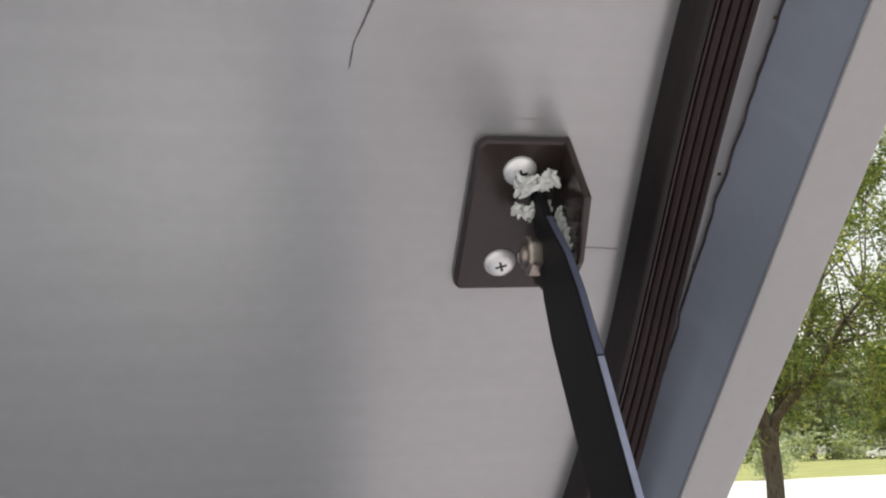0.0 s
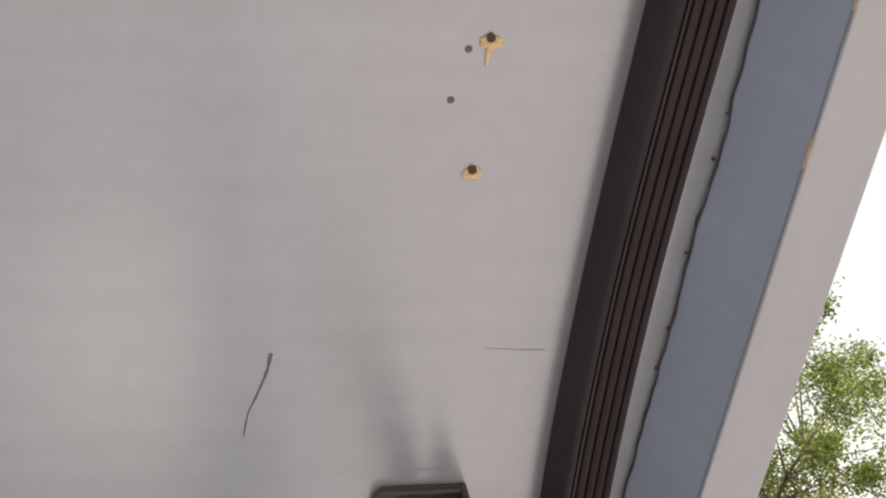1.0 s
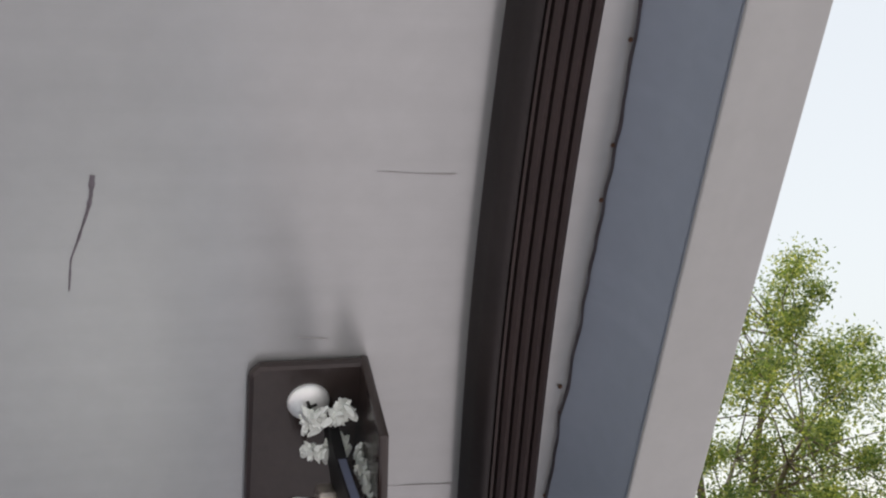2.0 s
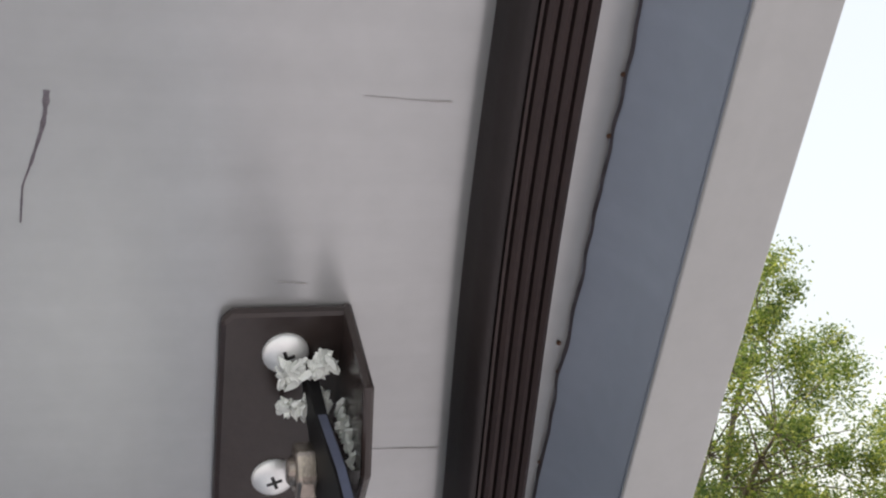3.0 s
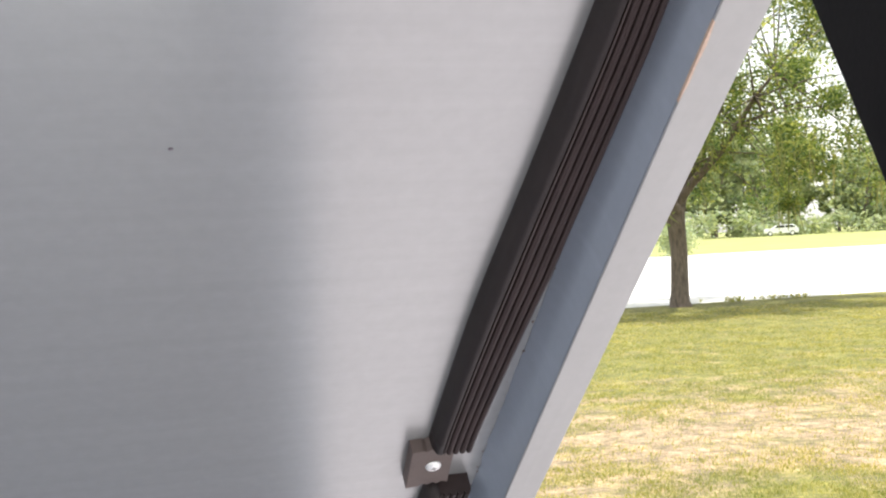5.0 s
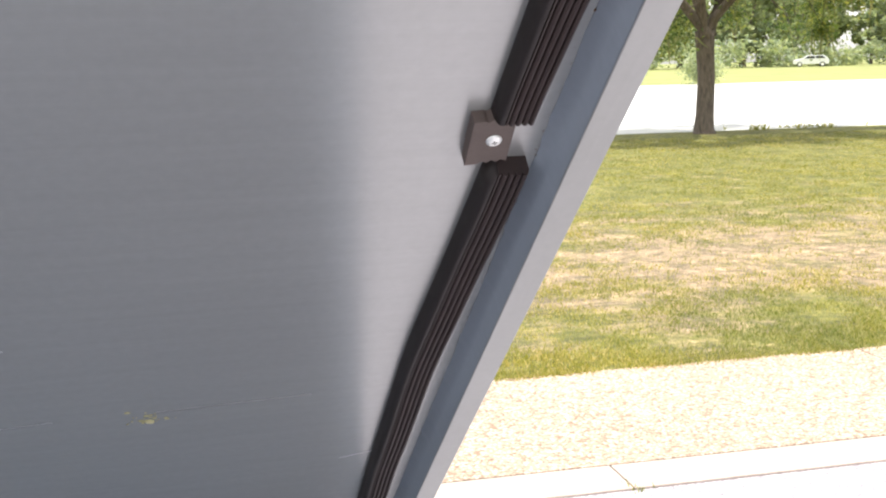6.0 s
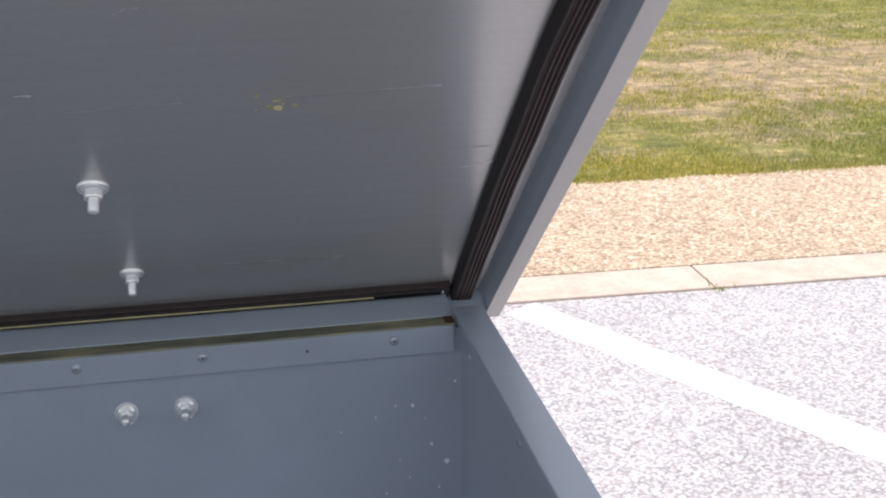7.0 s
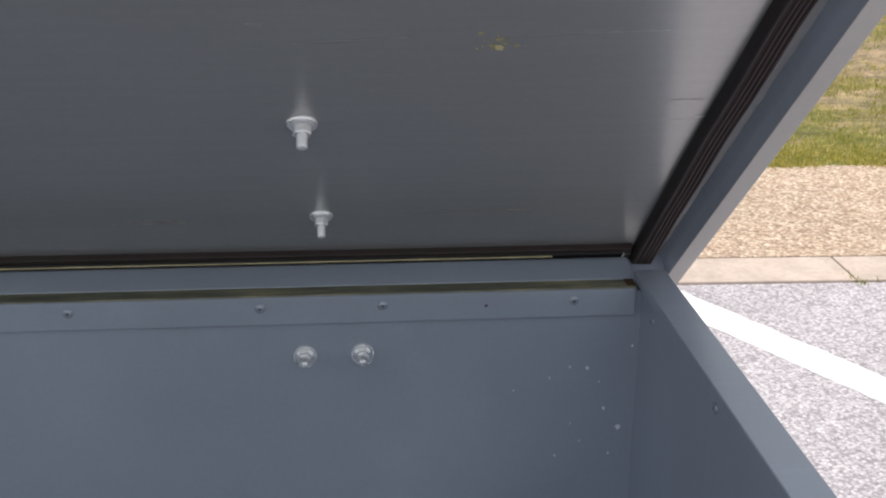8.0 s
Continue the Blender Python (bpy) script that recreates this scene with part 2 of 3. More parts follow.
CONCRETE = simple("kerb_concrete", (0.44, 0.36, 0.31), 0.9, var=0.25, scale=6, grain=0.002)
JOINT = simple("joint_soil", (0.075, 0.062, 0.050), 0.95, var=0.5, scale=30, grain=0.002)
PALE_LOT = simple("pale_concrete", (0.62, 0.60, 0.57), 0.9, var=0.06, scale=0.4, grain=0.002)
LINE_PAINT = simple("white_road_paint", (0.72, 0.72, 0.71), 0.7, var=0.16, scale=45, grain=0.003)
TURF = lawn_material()
EARTH = simple("far_turf", (0.25, 0.26, 0.085), 0.95, var=0.3, scale=0.3, grain=0.02)
BARK = bark_material()
LEAF = leaf_material("oak_leaves", (0.066, 0.115, 0.036), (0.18, 0.24, 0.070), (0.44, 0.44, 0.14))
# far foliage paler and greyer: aerial haze is put into the leaf colour
LEAF_HAZED = leaf_material("far_leaves_hazed", (0.29, 0.335, 0.235), (0.40, 0.445, 0.31), (0.50, 0.535, 0.38))
GRASS = leaf_material("grass_blades", (0.18, 0.205, 0.040), (0.35, 0.335, 0.080), (0.63, 0.51, 0.28))
MOSS = leaf_material("hanging_moss", (0.20, 0.20, 0.10), (0.28, 0.27, 0.13), (0.34, 0.32, 0.17))
CAR_PAINT = simple("white_car_paint", (0.80, 0.80, 0.80), 0.25, var=0.02, scale=2)
GLASS_DARK = simple("car_glass", (0.03, 0.035, 0.04), 0.1, var=0.1)
TYRE = simple("tyre_rubber", (0.02, 0.02, 0.02), 0.8)


# ---- building helpers ----
def part(name, bm, mat, parent=None, label="", m=None, smooth=False):
    me = bpy.data.meshes.new(name)
    bm.normal_update()
    bm.to_mesh(me)
    bm.free()
    me.materials.append(mat)
    if smooth:
        for p in me.polygons:
            p.use_smooth = True
    ob = new(name, me)
    if parent is not None:
        ob.parent = parent
    if m is not None:
        ob.matrix_basis = m
    if label:
        tagged(ob, label)
    return ob


def thing(name, label, category, m=None, group="", kind=""):
    e = new(name)
    e.empty_display_size = 0.1
    if m is not None:
        e.matrix_basis = m
    return tagged(e, label, category, group, kind)


def slab(x0, x1, y0, y1, z0, z1, bevel=0.0, seg=2):
    bm = bmesh.new()
    bmesh.ops.create_cube(bm, size=1.0)
    for v in bm.verts:
        v.co = Vector(((x0 + x1) / 2 + v.co.x * (x1 - x0), (y0 + y1) / 2 + v.co.y * (y1 - y0), (z0 + z1) / 2 + v.co.z * (z1 - z0)))
    if bevel:
        bmesh.ops.bevel(bm, geom=bm.edges[:], offset=bevel, segments=seg, affect="EDGES", profile=0.5)
    return bm


def prism(points, z0, z1, bevel=0.0):
    """An outline in x, y pulled up from z0 to z1."""
    bm = bmesh.new()
    f = bm.faces.new([bm.verts.new((x, y, z0)) for x, y in points])
    r = bmesh.ops.extrude_face_region(bm, geom=[f])
    for v in r["geom"]:
        if isinstance(v, bmesh.types.BMVert):
            v.co.z = z1
    bmesh.ops.recalc_face_normals(bm, faces=bm.faces[:])
    if bevel:
        bmesh.ops.bevel(bm, geom=bm.edges[:], offset=bevel, segments=2, affect="EDGES", profile=0.5)
    return bm


def lathe(profile, seg=24):
    """A round part from (radius, height) pairs, closed at both ends."""
    bm = bmesh.new()
    rings = []
    for r, z in profile:
        if r < 1e-6:
            rings.append([bm.verts.new((0, 0, z))])
        else:
            rings.append([bm.verts.new((r * math.cos(2 * math.pi * i / seg), r * math.sin(2 * math.pi * i / seg), z)) for i in range(seg)])
    for a, b in zip(rings, rings[1:]):
        for i in range(seg):
            j = (i + 1) % seg
            if len(a) == 1:
                bm.faces.new((a[0], b[i], b[j]))
            elif len(b) == 1:
                bm.faces.new((a[i], a[j], b[0]))
            else:
                bm.faces.new((a[i], a[j], b[j], b[i]))
    bmesh.ops.recalc_face_normals(bm, faces=bm.faces[:])
    return bm


def hexagon(r, h, bevel=0.0006):
    return prism([(r * math.cos(math.pi / 3 * i), r * math.sin(math.pi / 3 * i)) for i in range(6)], 0, h, bevel)


def join_into(bm, other, m=None):
    """Adds another bmesh to bm, moved by m."""
    if m is not None:
        bmesh.ops.transform(other, matrix=m, verts=other.verts[:])
    base = {v: bm.verts.new(v.co) for v in other.verts}
    for f in other.faces:
        bm.faces.new([base[v] for v in f.verts])
    other.free()
    return bm


# ---- the box: places and sizes ----
RIM = 0.9443                       # height of the box's rim over the ground
LID_ANGLE = radians(40.99)
HINGE = Vector((0, 0.0719, 0.9423))
LID = Matrix.Translation(HINGE) @ Matrix(((1, 0, 0, 0), (0, -math.cos(LID_ANGLE), -math.sin(LID_ANGLE), 0),
                                          (0, math.sin(LID_ANGLE), -math.cos(LID_ANGLE), 0), (0, 0, 0, 1)))
BOX_W, BOX_D, LID_L = 1.50, 1.25, 1.335
SKIRT_IN, SKIRT_OUT, SKIRT_H = 0.0428, 0.0591, 0.0249


# ---- ground ----
def sheet(name, x0, x1, y0, y1, z0, z1, mat, label, category, bevel=0.0, m=None):
    return tagged(part(name, slab(x0, x1, y0, y1, z0, z1, bevel), mat, m=m), label, category, kind="structure")


WALK_JOINT = 1.8                                # where one joint of the sidewalk lies along the kerb
SKEW = pose(1.36, 2.32, 0, 0, 0, -1.7)          # the kerb runs a little askew to the box
sheet("ground", -900, 900, -900, 1500, -0.30, -0.06, EARTH, "flat green turf ground reaching the horizon", "ground")
sheet("road", -60, 60, -42, 0.0, -0.2, 0.0, ASPHALT, "sunlit pinkish grey parking lot of exposed small stones", "parking lot", m=SKEW)
kerb = thing("kerb", "flush pale concrete kerb beside the sidewalk", "kerb", SKEW, kind="structure")
kerb_me = None
for i in range(-6, 8):
    if kerb_me is None:
        ob = part("kerb_block", slab(0.003, 3.047, 0.0008, 0.2245, -0.15, 0.010, 0.004), CONCRETE, kerb)
        kerb_me = ob.data
    else:
        ob = new("kerb_block", kerb_me)
        ob.parent = kerb
    ob.location = (0.01 + 3.05 * i, 0, 0)
part("joint_dirt", slab(-22, 24, 0.2250, 0.2345, -0.1, 0.0065), JOINT, kerb, "dark dirt in the joint")
walk_way = thing("pavement", "tan exposed aggregate concrete sidewalk beside the lawn", "sidewalk", SKEW, kind="structure")
slab_me = None
for i in range(-7, 8):
    if slab_me is None:
        ob = part("paving_slab", slab(0.003, 3.047, 0.2350, 1.415, -0.15, 0.010, 0.004), WALK, walk_way)
        slab_me = ob.data
    else:
        ob = new("paving_slab", slab_me)
        ob.parent = walk_way
    ob.location = (WALK_JOINT + 3.05 * i, 0, 0)
sheet("lawn", -60, 62, 1.418, 18.1, -0.2, 0.004, TURF, "sunny mown lawn with dry patches", "lawn", m=SKEW)
sheet("far_lot", -200, 300, 18.6, 67.0, -0.2, -0.012, PALE_LOT, "wide pale sunlit concrete lot behind the lawn", "paved lot")
edge = lambda v, sgn: (sgn * (0.067 + 0.010 * noise.noise(Vector((v * 9, sgn, 0))) + 0.006 * noise.noise(Vector((v * 40, sgn, 3)))), v)
ys = [i * 0.02 for i in range(301)]
line = prism([edge(v, 1) for v in ys] + [edge(v, -1) for v in reversed(ys)], 0.0003, 0.0012)
ob = part("parking_line", line, LINE_PAINT, m=pose(0.680, 2.30, 0, 0, 0, 180 + 29.8))
tagged(ob, "worn white painted parking line on the lot", "road marking", kind="structure")
bank = prism([(66.9, -0.05), (72, 0.05), (120, 0.55), (420, 0.8), (420, -0.28), (66.9, -0.28)], -260, 420)
tagged(part("far_bank", bank, EARTH, m=Matrix(((0, 0, 1, 0), (1, 0, 0, 0), (0, 1, 0, 0), (0, 0, 0, 1)))),
       "grassy field rising gently beyond the pale lot", "grass field", kind="structure")

# ---- the storage box ----
box = thing("storage_box", "large grey painted steel storage box with its lid propped open", "storage box")
part("back_wall", slab(-BOX_W, 0.004, 0.0035, 0.030, 0.0, RIM - 0.014), PAINT, box)
part("side_wall", slab(0.004, 0.026, -BOX_D, 0.030, 0.0, RIM - 0.003), PAINT, box)
part("side_wall", slab(-BOX_W - 0.026, -BOX_W, -BOX_D, 0.030, 0.0, RIM - 0.003), PAINT, box)
part("front_wall", slab(-BOX_W, 0.004, -BOX_D, -BOX_D + 0.026, 0.0, RIM - 0.003), PAINT, box)
part("floor_panel", slab(-BOX_W, 0.004, -BOX_D + 0.026, 0.0035, 0.05, 0.07), PAINT, box)
part("rim_lip", slab(0.0, 0.0306, -BOX_D, 0.022, RIM - 0.010, RIM, 0.0012), PAINT, box)
part("rim_lip", slab(-BOX_W - 0.030, -BOX_W, -BOX_D, 0.022, RIM - 0.010, RIM, 0.0012), PAINT, box)
part("rim_lip", slab(-BOX_W, 0.0, -BOX_D, -BOX_D + 0.030, RIM - 0.010, RIM, 0.0012), PAINT, box)
part("flange_strip", slab(-BOX_W, -0.0035, -0.0022, 0.0012, RIM - 0.0366, RIM - 0.0095, 0.0006), PAINT, box)
# dark slab stands in for the shade inside the hinge's end gap
part("hinge_gap_shade", slab(-0.0105, -0.0016, 0.0050, 0.0210, RIM - 0.0092, RIM - 0.0080, 0.0003), HOLE_SHADE_DIRT, box, "dark slab painting the shade of the gap at the hinge's end")
# added ledge, sloped to catch front light where the skirt's face stayed dark
ledge = prism([(0.0235, RIM - 0.0135), (0.0235, RIM - 0.0085), (0.0520, RIM + 0.0018), (0.0560, RIM + 0.0018), (0.0560, RIM - 0.0135)], -BOX_W, 0.0, 0.0006)
part("added_back_ledge", ledge, PAINT, box, "", Matrix(((0, 0, 1, 0), (1, 0, 0, 0), (0, 1, 0, 0), (0, 0, 0, 1))))
part("hinge_leaf", slab(-BOX_W, -0.0015, 0.0015, 0.0232, RIM - 0.0135, RIM - 0.0090, 0.001), OLIVE, box, "olive weathered hinge edge")

# lid
part("lid_panel", slab(-BOX_W - 0.04, SKIRT_IN, 0.0, LID_L, -0.030, 0.0), LID_PAINT, box, "light grey sheet lid lining with scuffs", LID)
part("lid_skirt", slab(SKIRT_IN, SKIRT_OUT, -0.021, LID_L + 0.016, -0.032, SKIRT_H - 0.0012), PAINT, box, "", LID)
# thin added slab that carries the painted light of the skirt's edge
part("lit_edge", slab(SKIRT_IN, SKIRT_OUT + 0.0006, -0.021, LID_L + 0.016, SKIRT_H - 0.0012, SKIRT_H, 0.0004), LIT_EDGE_PAINT, box, "lid skirt edge painted paler as if lit", LID)
part("lid_skirt", slab(-BOX_W - 0.056, -BOX_W - 0.04, -0.021, LID_L + 0.016, -0.032, SKIRT_H, 0.0015), LIT_EDGE_PAINT, box, "", LID)
part("lid_skirt", slab(-BOX_W - 0.04, SKIRT_IN, -0.010, 0.0, -0.032, SKIRT_H + 0.0045, 0.0012), PAINT, box, "", LID)
part("lid_skirt", slab(-BOX_W - 0.04, SKIRT_IN, LID_L, LID_L + 0.016, -0.032, SKIRT_H, 0.0015), PAINT, box, "", LID)
for s0, w in ((1.255, 0.0002), (1.291, 0.0002)):
    part("bare_scrape", prism([(0.0424, s0), (0.0424 + w, s0 + 0.002), (0.0424 + w * 0.6, s0 + 0.005), (0.0424, s0 + 0.007)], SKIRT_H - 0.001, SKIRT_H + 0.0004), SCRAPE, box, "bare pinkish scrape on the skirt edge", LID)
part("bare_scrape", prism([(0.0424, 0.966), (0.0433, 0.975), (0.0431, 0.981), (0.0436, 0.990), (0.0430, 0.999), (0.0424, 0.999)], SKIRT_H - 0.001, SKIRT_H + 0.0004), SCRAPE, box, "bare pinkish scrape on the skirt edge", LID)


# weatherstrip
def strip_profile(w, h):
    """Cross-section of the rubber strip: a plain shoulder, then ribs with narrow grooves."""
    pts = [(0.26 * w, 0), (0.26 * w, h)]
    g = 0.30 * w
    for _ in range(4):
        pts += [(g, h), (g + 0.012 * w, h * 0.88), (g + 0.035 * w, h * 0.88), (g + 0.047 * w, h * 1.0), (g + 0.10 * w, h * 1.05)]
        g += 0.165 * w
    return pts + [(w * 0.95, h), (w, h * 0.8), (w, 0)]


def swept(profile, path):
    """The profile carried along a path of (offset across, distance along, lift)."""
    bm = bmesh.new()
    rows = [[bm.verts.new((dx + px * wide, s, pz * lift)) for px, pz in profile] for dx, s, lift, wide in path]
    for a, b in zip(rows, rows[1:]):
        for i in range(len(a) - 1):
            bm.faces.new((a[i], a[i + 1], b[i + 1], b[i]))
    bm.faces.new(rows[0])
    bm.faces.new(rows[-1])
    bmesh.ops.recalc_face_normals(bm, faces=bm.faces[:])
    return bm


# how far the strip strays sideways along the lid: (distance up the lid, offset)
STRAY = [(0.0, 0.0060), (0.25, 0.001), (0.48, 0.000), (0.60, 0.006), (0.688, 0.0095)]
STRAY_UP = [(0.7285, 0.0036), (0.83, 0.0050), (0.92, 0.0110), (1.00, 0.0150), (1.05, 0.0152), (1.09, 0.0137), (1.14, 0.0095), (1.18, 0.0077), (1.25, 0.0071), (1.29, 0.0082), (1.50, 0.0090)]


def stray(table, s):
    xs, ys = zip(*table)
    return sum(float(np.interp(s + d, xs, ys)) for d in (-0.03, -0.015, 0, 0.015, 0.03)) / 5


upper = [(stray(STRAY_UP, s), s, 1 + 0.04 * math.sin(s * 40), float(np.interp(s, (0.74, 0.86, 0.98, 1.10), (1.04, 1.20, 1.04, 0.81)))) for s in np.linspace(0.7285, LID_L, 70)]
lower = [(stray(STRAY, s), s, 1 + 0.04 * math.sin(s * 40), 1.0) for s in np.linspace(0.003, 0.6885, 60)]
def lip_profile(w, h):
    return [(0, 0), (0.01 * w, h * 0.6), (0.10 * w, h * 0.95), (0.22 * w, h * 1.02), (0.255 * w, h * 0.9), (0.255 * w, 0)]


for w, way in ((0.0195, upper), (0.0225, lower)):
    strip = part("weatherstrip", swept(strip_profile(w, 0.0115), way), RUBBER, box, "dark brown ribbed rubber weatherstrip", LID)
    part("strip_lip", swept(lip_profile(w, 0.0115), way), SHADED_RUBBER, strip, "smooth rubber lip painted darker for shade", smooth=True)
# the strip along the hinge side, lying under a black gasket with a yellow glue line
ACROSS = LID @ Matrix(((0, 1, 0, 0), (1, 0, 0, 0), (0, 0, 1, 0), (0, 0, 0, 1)))
bot = [(0.022 + 0.0012 * math.sin(x * 9), x, 1.0, 1.0) for x in np.linspace(-BOX_W, 0.002, 50)]
part("weatherstrip", swept(strip_profile(0.0105, 0.006), bot), RUBBER, box, "dark brown ribbed rubber weatherstrip", ACROSS)
part("gasket", slab(-BOX_W, 0.0045, 0.0005, 0.0215, 0.0, 0.0065, 0.0012), BLACK_GAP, box, "black gasket along the hinge", LID)
bm = bmesh.new()
prev = None
for x in np.linspace(-BOX_W, -0.075, 120):
    w = max(0.0001, 0.0008 * (0.55 + 0.9 * noise.noise(Vector((x * 18, 3, 0)))) + 0.00025)
    row = [bm.verts.new((x, 0.0185 - w, 0.0066)), bm.verts.new((x, 0.0185, 0.0078)), bm.verts.new((x, 0.0185 + w, 0.0066))]
    if prev:
        for i in range(2):
            bm.faces.new((prev[i], prev[i + 1], row[i + 1], row[i]))
    prev = row
part("glue_line", bm, YELLOW, box, "cream yellow line of old glue", LID)
part("staple", slab(-0.0050, -0.0035, 0.014, 0.0225, 0.0062, 0.0082, 0.0004), ZINC, box, "", LID)

# caulk between strip and skirt: an uneven bead
bm = bmesh.new()
prev = None
for s in np.linspace(0.002, LID_L, 420):
    n = noise.noise(Vector((s * 34, 0, 0))) + 1.1 * noise.noise(Vector((s * 120, 5, 0)))
    w = float(np.interp(s, (1.0, 1.1), (0.0058, 0.0080))) + 0.0008 * n
    row = [bm.verts.new(p) for p in ((SKIRT_IN - w, s, 0.0002), (SKIRT_IN - w * 0.85, s, 0.0016), (SKIRT_IN - w * 0.42, s, 0.0052), (SKIRT_IN - 0.0011, s, 0.0120), (SKIRT_IN - 0.0002, s, SKIRT_H - 0.0014))]
    if prev:
        for i in range(4):
            bm.faces.new((prev[i], prev[i + 1], row[i + 1], row[i]))
    prev = row
part("caulk_bead", bm, PAINT, box, "rough painted caulk bead", LID, smooth=True)
bm = bmesh.new()
prev = None
for s in np.linspace(0.98, LID_L - 0.01, 420):
    n = noise.noise(Vector((s * 34, 0, 0))) + 1.1 * noise.noise(Vector((s * 120, 5, 0)))
    x = SKIRT_IN - float(np.interp(s, (1.0, 1.1), (0.0058, 0.0080))) - 0.0008 * n
    w = max(0.00001, 0.00003 + 0.00026 * noise.noise(Vector((s * 150, 9, 0))))
    row = [bm.verts.new((x - w, s, 0.0003)), bm.verts.new((x, s, 0.0012 + w)), bm.verts.new((x + w * 0.8, s, 0.0017))]
    if prev:
        for i in range(2):
            bm.faces.new((prev[i], prev[i + 1], row[i + 1], row[i]))
    prev = row
part("caulk_crack", bm, MARK, box, "dark ragged crack beside the caulk", LID)
bm = bmesh.new()
rng = random.Random(2)
for i in range(60):
    s, r = rng.uniform(0.5, LID_L), rng.uniform(0.0002, 0.0007)
    join_into(bm, lathe([(r, 0), (r * 0.8, r * 0.5), (0, r * 0.7)], 6), pose(SKIRT_IN - float(np.interp(s, (1.0, 1.1), (0.0062, 0.0083))) + rng.gauss(0, 0.0006), s, 0.0004))
tagged(part("dirt", bm, HOLE_SHADE_DIRT, box, "dark dirt caught along the caulk", LID), kind="stuff")


def at_lid(x, s, k=0.0, turn=0.0):
    return LID @ pose(x, s, k, 0, 0, turn)


def pan_screw(parent, m, r, mat, h=0.45):
    """A domed screw with a black cross laid on top to paint the shade of its slots."""
    head = part("screw", lathe([(r, 0), (r, r * 0.12), (r * 0.92, r * h * 0.55), (r * 0.70, r * h * 0.85), (r * 0.40, r * h), (0, r * h * 1.04)], 24), mat, parent, "", m, smooth=True)
    bm = slab(-r * 0.36, r * 0.36, -r * 0.075, r * 0.075, r * h * 0.9, r * h * 1.06)
    join_into(bm, slab(-r * 0.075, r * 0.075, -r * 0.36, r * 0.36, r * h * 0.9, r * h * 1.065))
    part("recess_shade", bm, BLACK_GAP, head, "", pose(0, 0, 0, 0, 0, 20))
    return head


# retainer: an offcut of the same strip screwed flat over the joint
side = [(-0.0058, 0.7268), (0.0000, 0.7276), (0.0018, 0.7268), (0.0043, 0.7292), (0.0068, 0.7267), (0.0093, 0.7287), (0.0118, 0.7262), (0.0158, 0.7274),
        (0.0168, 0.7102), (0.0178, 0.6952), (0.0143, 0.6967), (0.0123, 0.6944), (0.0098, 0.6962), (0.0073, 0.6940), (0.0048, 0.6954), (0.0023, 0.6932), (-0.0039, 0.6925)]
part("retainer_clip", prism(side, 0.0, 0.0078, 0.0004), simple("strip_back", (0.105, 0.078, 0.070), 0.6, var=0.15, scale=60), box, "brown rubber offcut screwed over the strip", LID)
pan_screw(box, at_lid(0.0072, 0.7130, 0.0077), 0.0041, STEEL)


# bolts through lid and back wall
def bolt(m, r_washer, r_nut, r_shank, length, tilt=0.0):
    b = part("bolt", lathe([(r_shank, -0.004), (r_shank, length - 0.0022), (r_shank * 0.8, length - 0.0007), (r_shank * 0.45, length - 0.0001), (0, length)], 20), ZINC, box, "zinc plated bolt with nut and washer", m @ pose(0, 0, 0, tilt, 0, 0), smooth=True)
    threads = bmesh.new()
    z = 0.012
    while z < length - 0.0015:
        join_into(threads, lathe([(r_shank * 0.9, z), (r_shank * 1.09, z + 0.0004), (r_shank * 0.9, z + 0.0008)], 16))
        z += 0.0011
    part("thread", threads, ZINC, b, smooth=True)
    part("washer", lathe([(r_shank, 0.0002), (r_washer, 0.0002), (r_washer * 1.0, 0.0014), (r_washer * 0.96, 0.0026), (r_washer * 0.90, 0.0024), (r_washer * 0.86, 0.0016), (r_shank, 0.0016)], 32), ZINC, b)
    part("nut", hexagon(r_nut, 0.0085, 0.0011), ZINC, b, m=pose(0, 0, 0.0022, 0, 0, 12))
    part("nut_flange", lathe([(r_shank, 0.0022), (r_nut * 1.25, 0.0020), (r_nut * 1.22, 0.0028), (r_nut * 0.95, 0.0045), (r_shank, 0.0042)], 24), ZINC, b)
    return b


bolt(at_lid(-0.3062, 0.2933), 0.0120, 0.0076, 0.0041, 0.0225)
bolt(at_lid(-0.2990, 0.1178), 0.0108, 0.0066, 0.0036, 0.0225)
FRONT = Matrix(((1, 0, 0, 0), (0, 0, -1, 0), (0, 1, 0, 0), (0, 0, 0, 1)))    # z axis turned to face out of the back wall
bolt(Matrix.Translation((-0.3194, 0.0035, 0.8721)) @ FRONT, 0.0115, 0.0070, 0.0038, 0.022)
bolt(Matrix.Translation((-0.2646, 0.0035, 0.8726)) @ FRONT, 0.0115, 0.0070, 0.0038, 0.022)
for x in (-0.063, -0.245, -0.359, -0.534, -0.70, -0.88, -1.05, -1.22, -1.38):
    pan_screw(box, Matrix.Translation((x, -0.0022, 0.9245)) @ FRONT, 0.0046, SCREW_PAINTED, 0.5)
pan_screw(box, Matrix.Translation((-0.147, -0.0022, 0.9215)) @ FRONT, 0.0016, MARK, 0.4)
SIDE = Matrix(((0, 0, -1, 0), (0, 1, 0, 0), (1, 0, 0, 0), (0, 0, 0, 1)))
for y, z in ((-0.040, 0.917), (-0.226, 0.925), (-0.42, 0.925), (-0.62, 0.925), (-0.82, 0.925)):
    pan_screw(box, Matrix.Translation((0.004, y, z)) @ SIDE, 0.0044, SCREW_PAINTED, 0.5)

# ---- stay bracket and arm ----
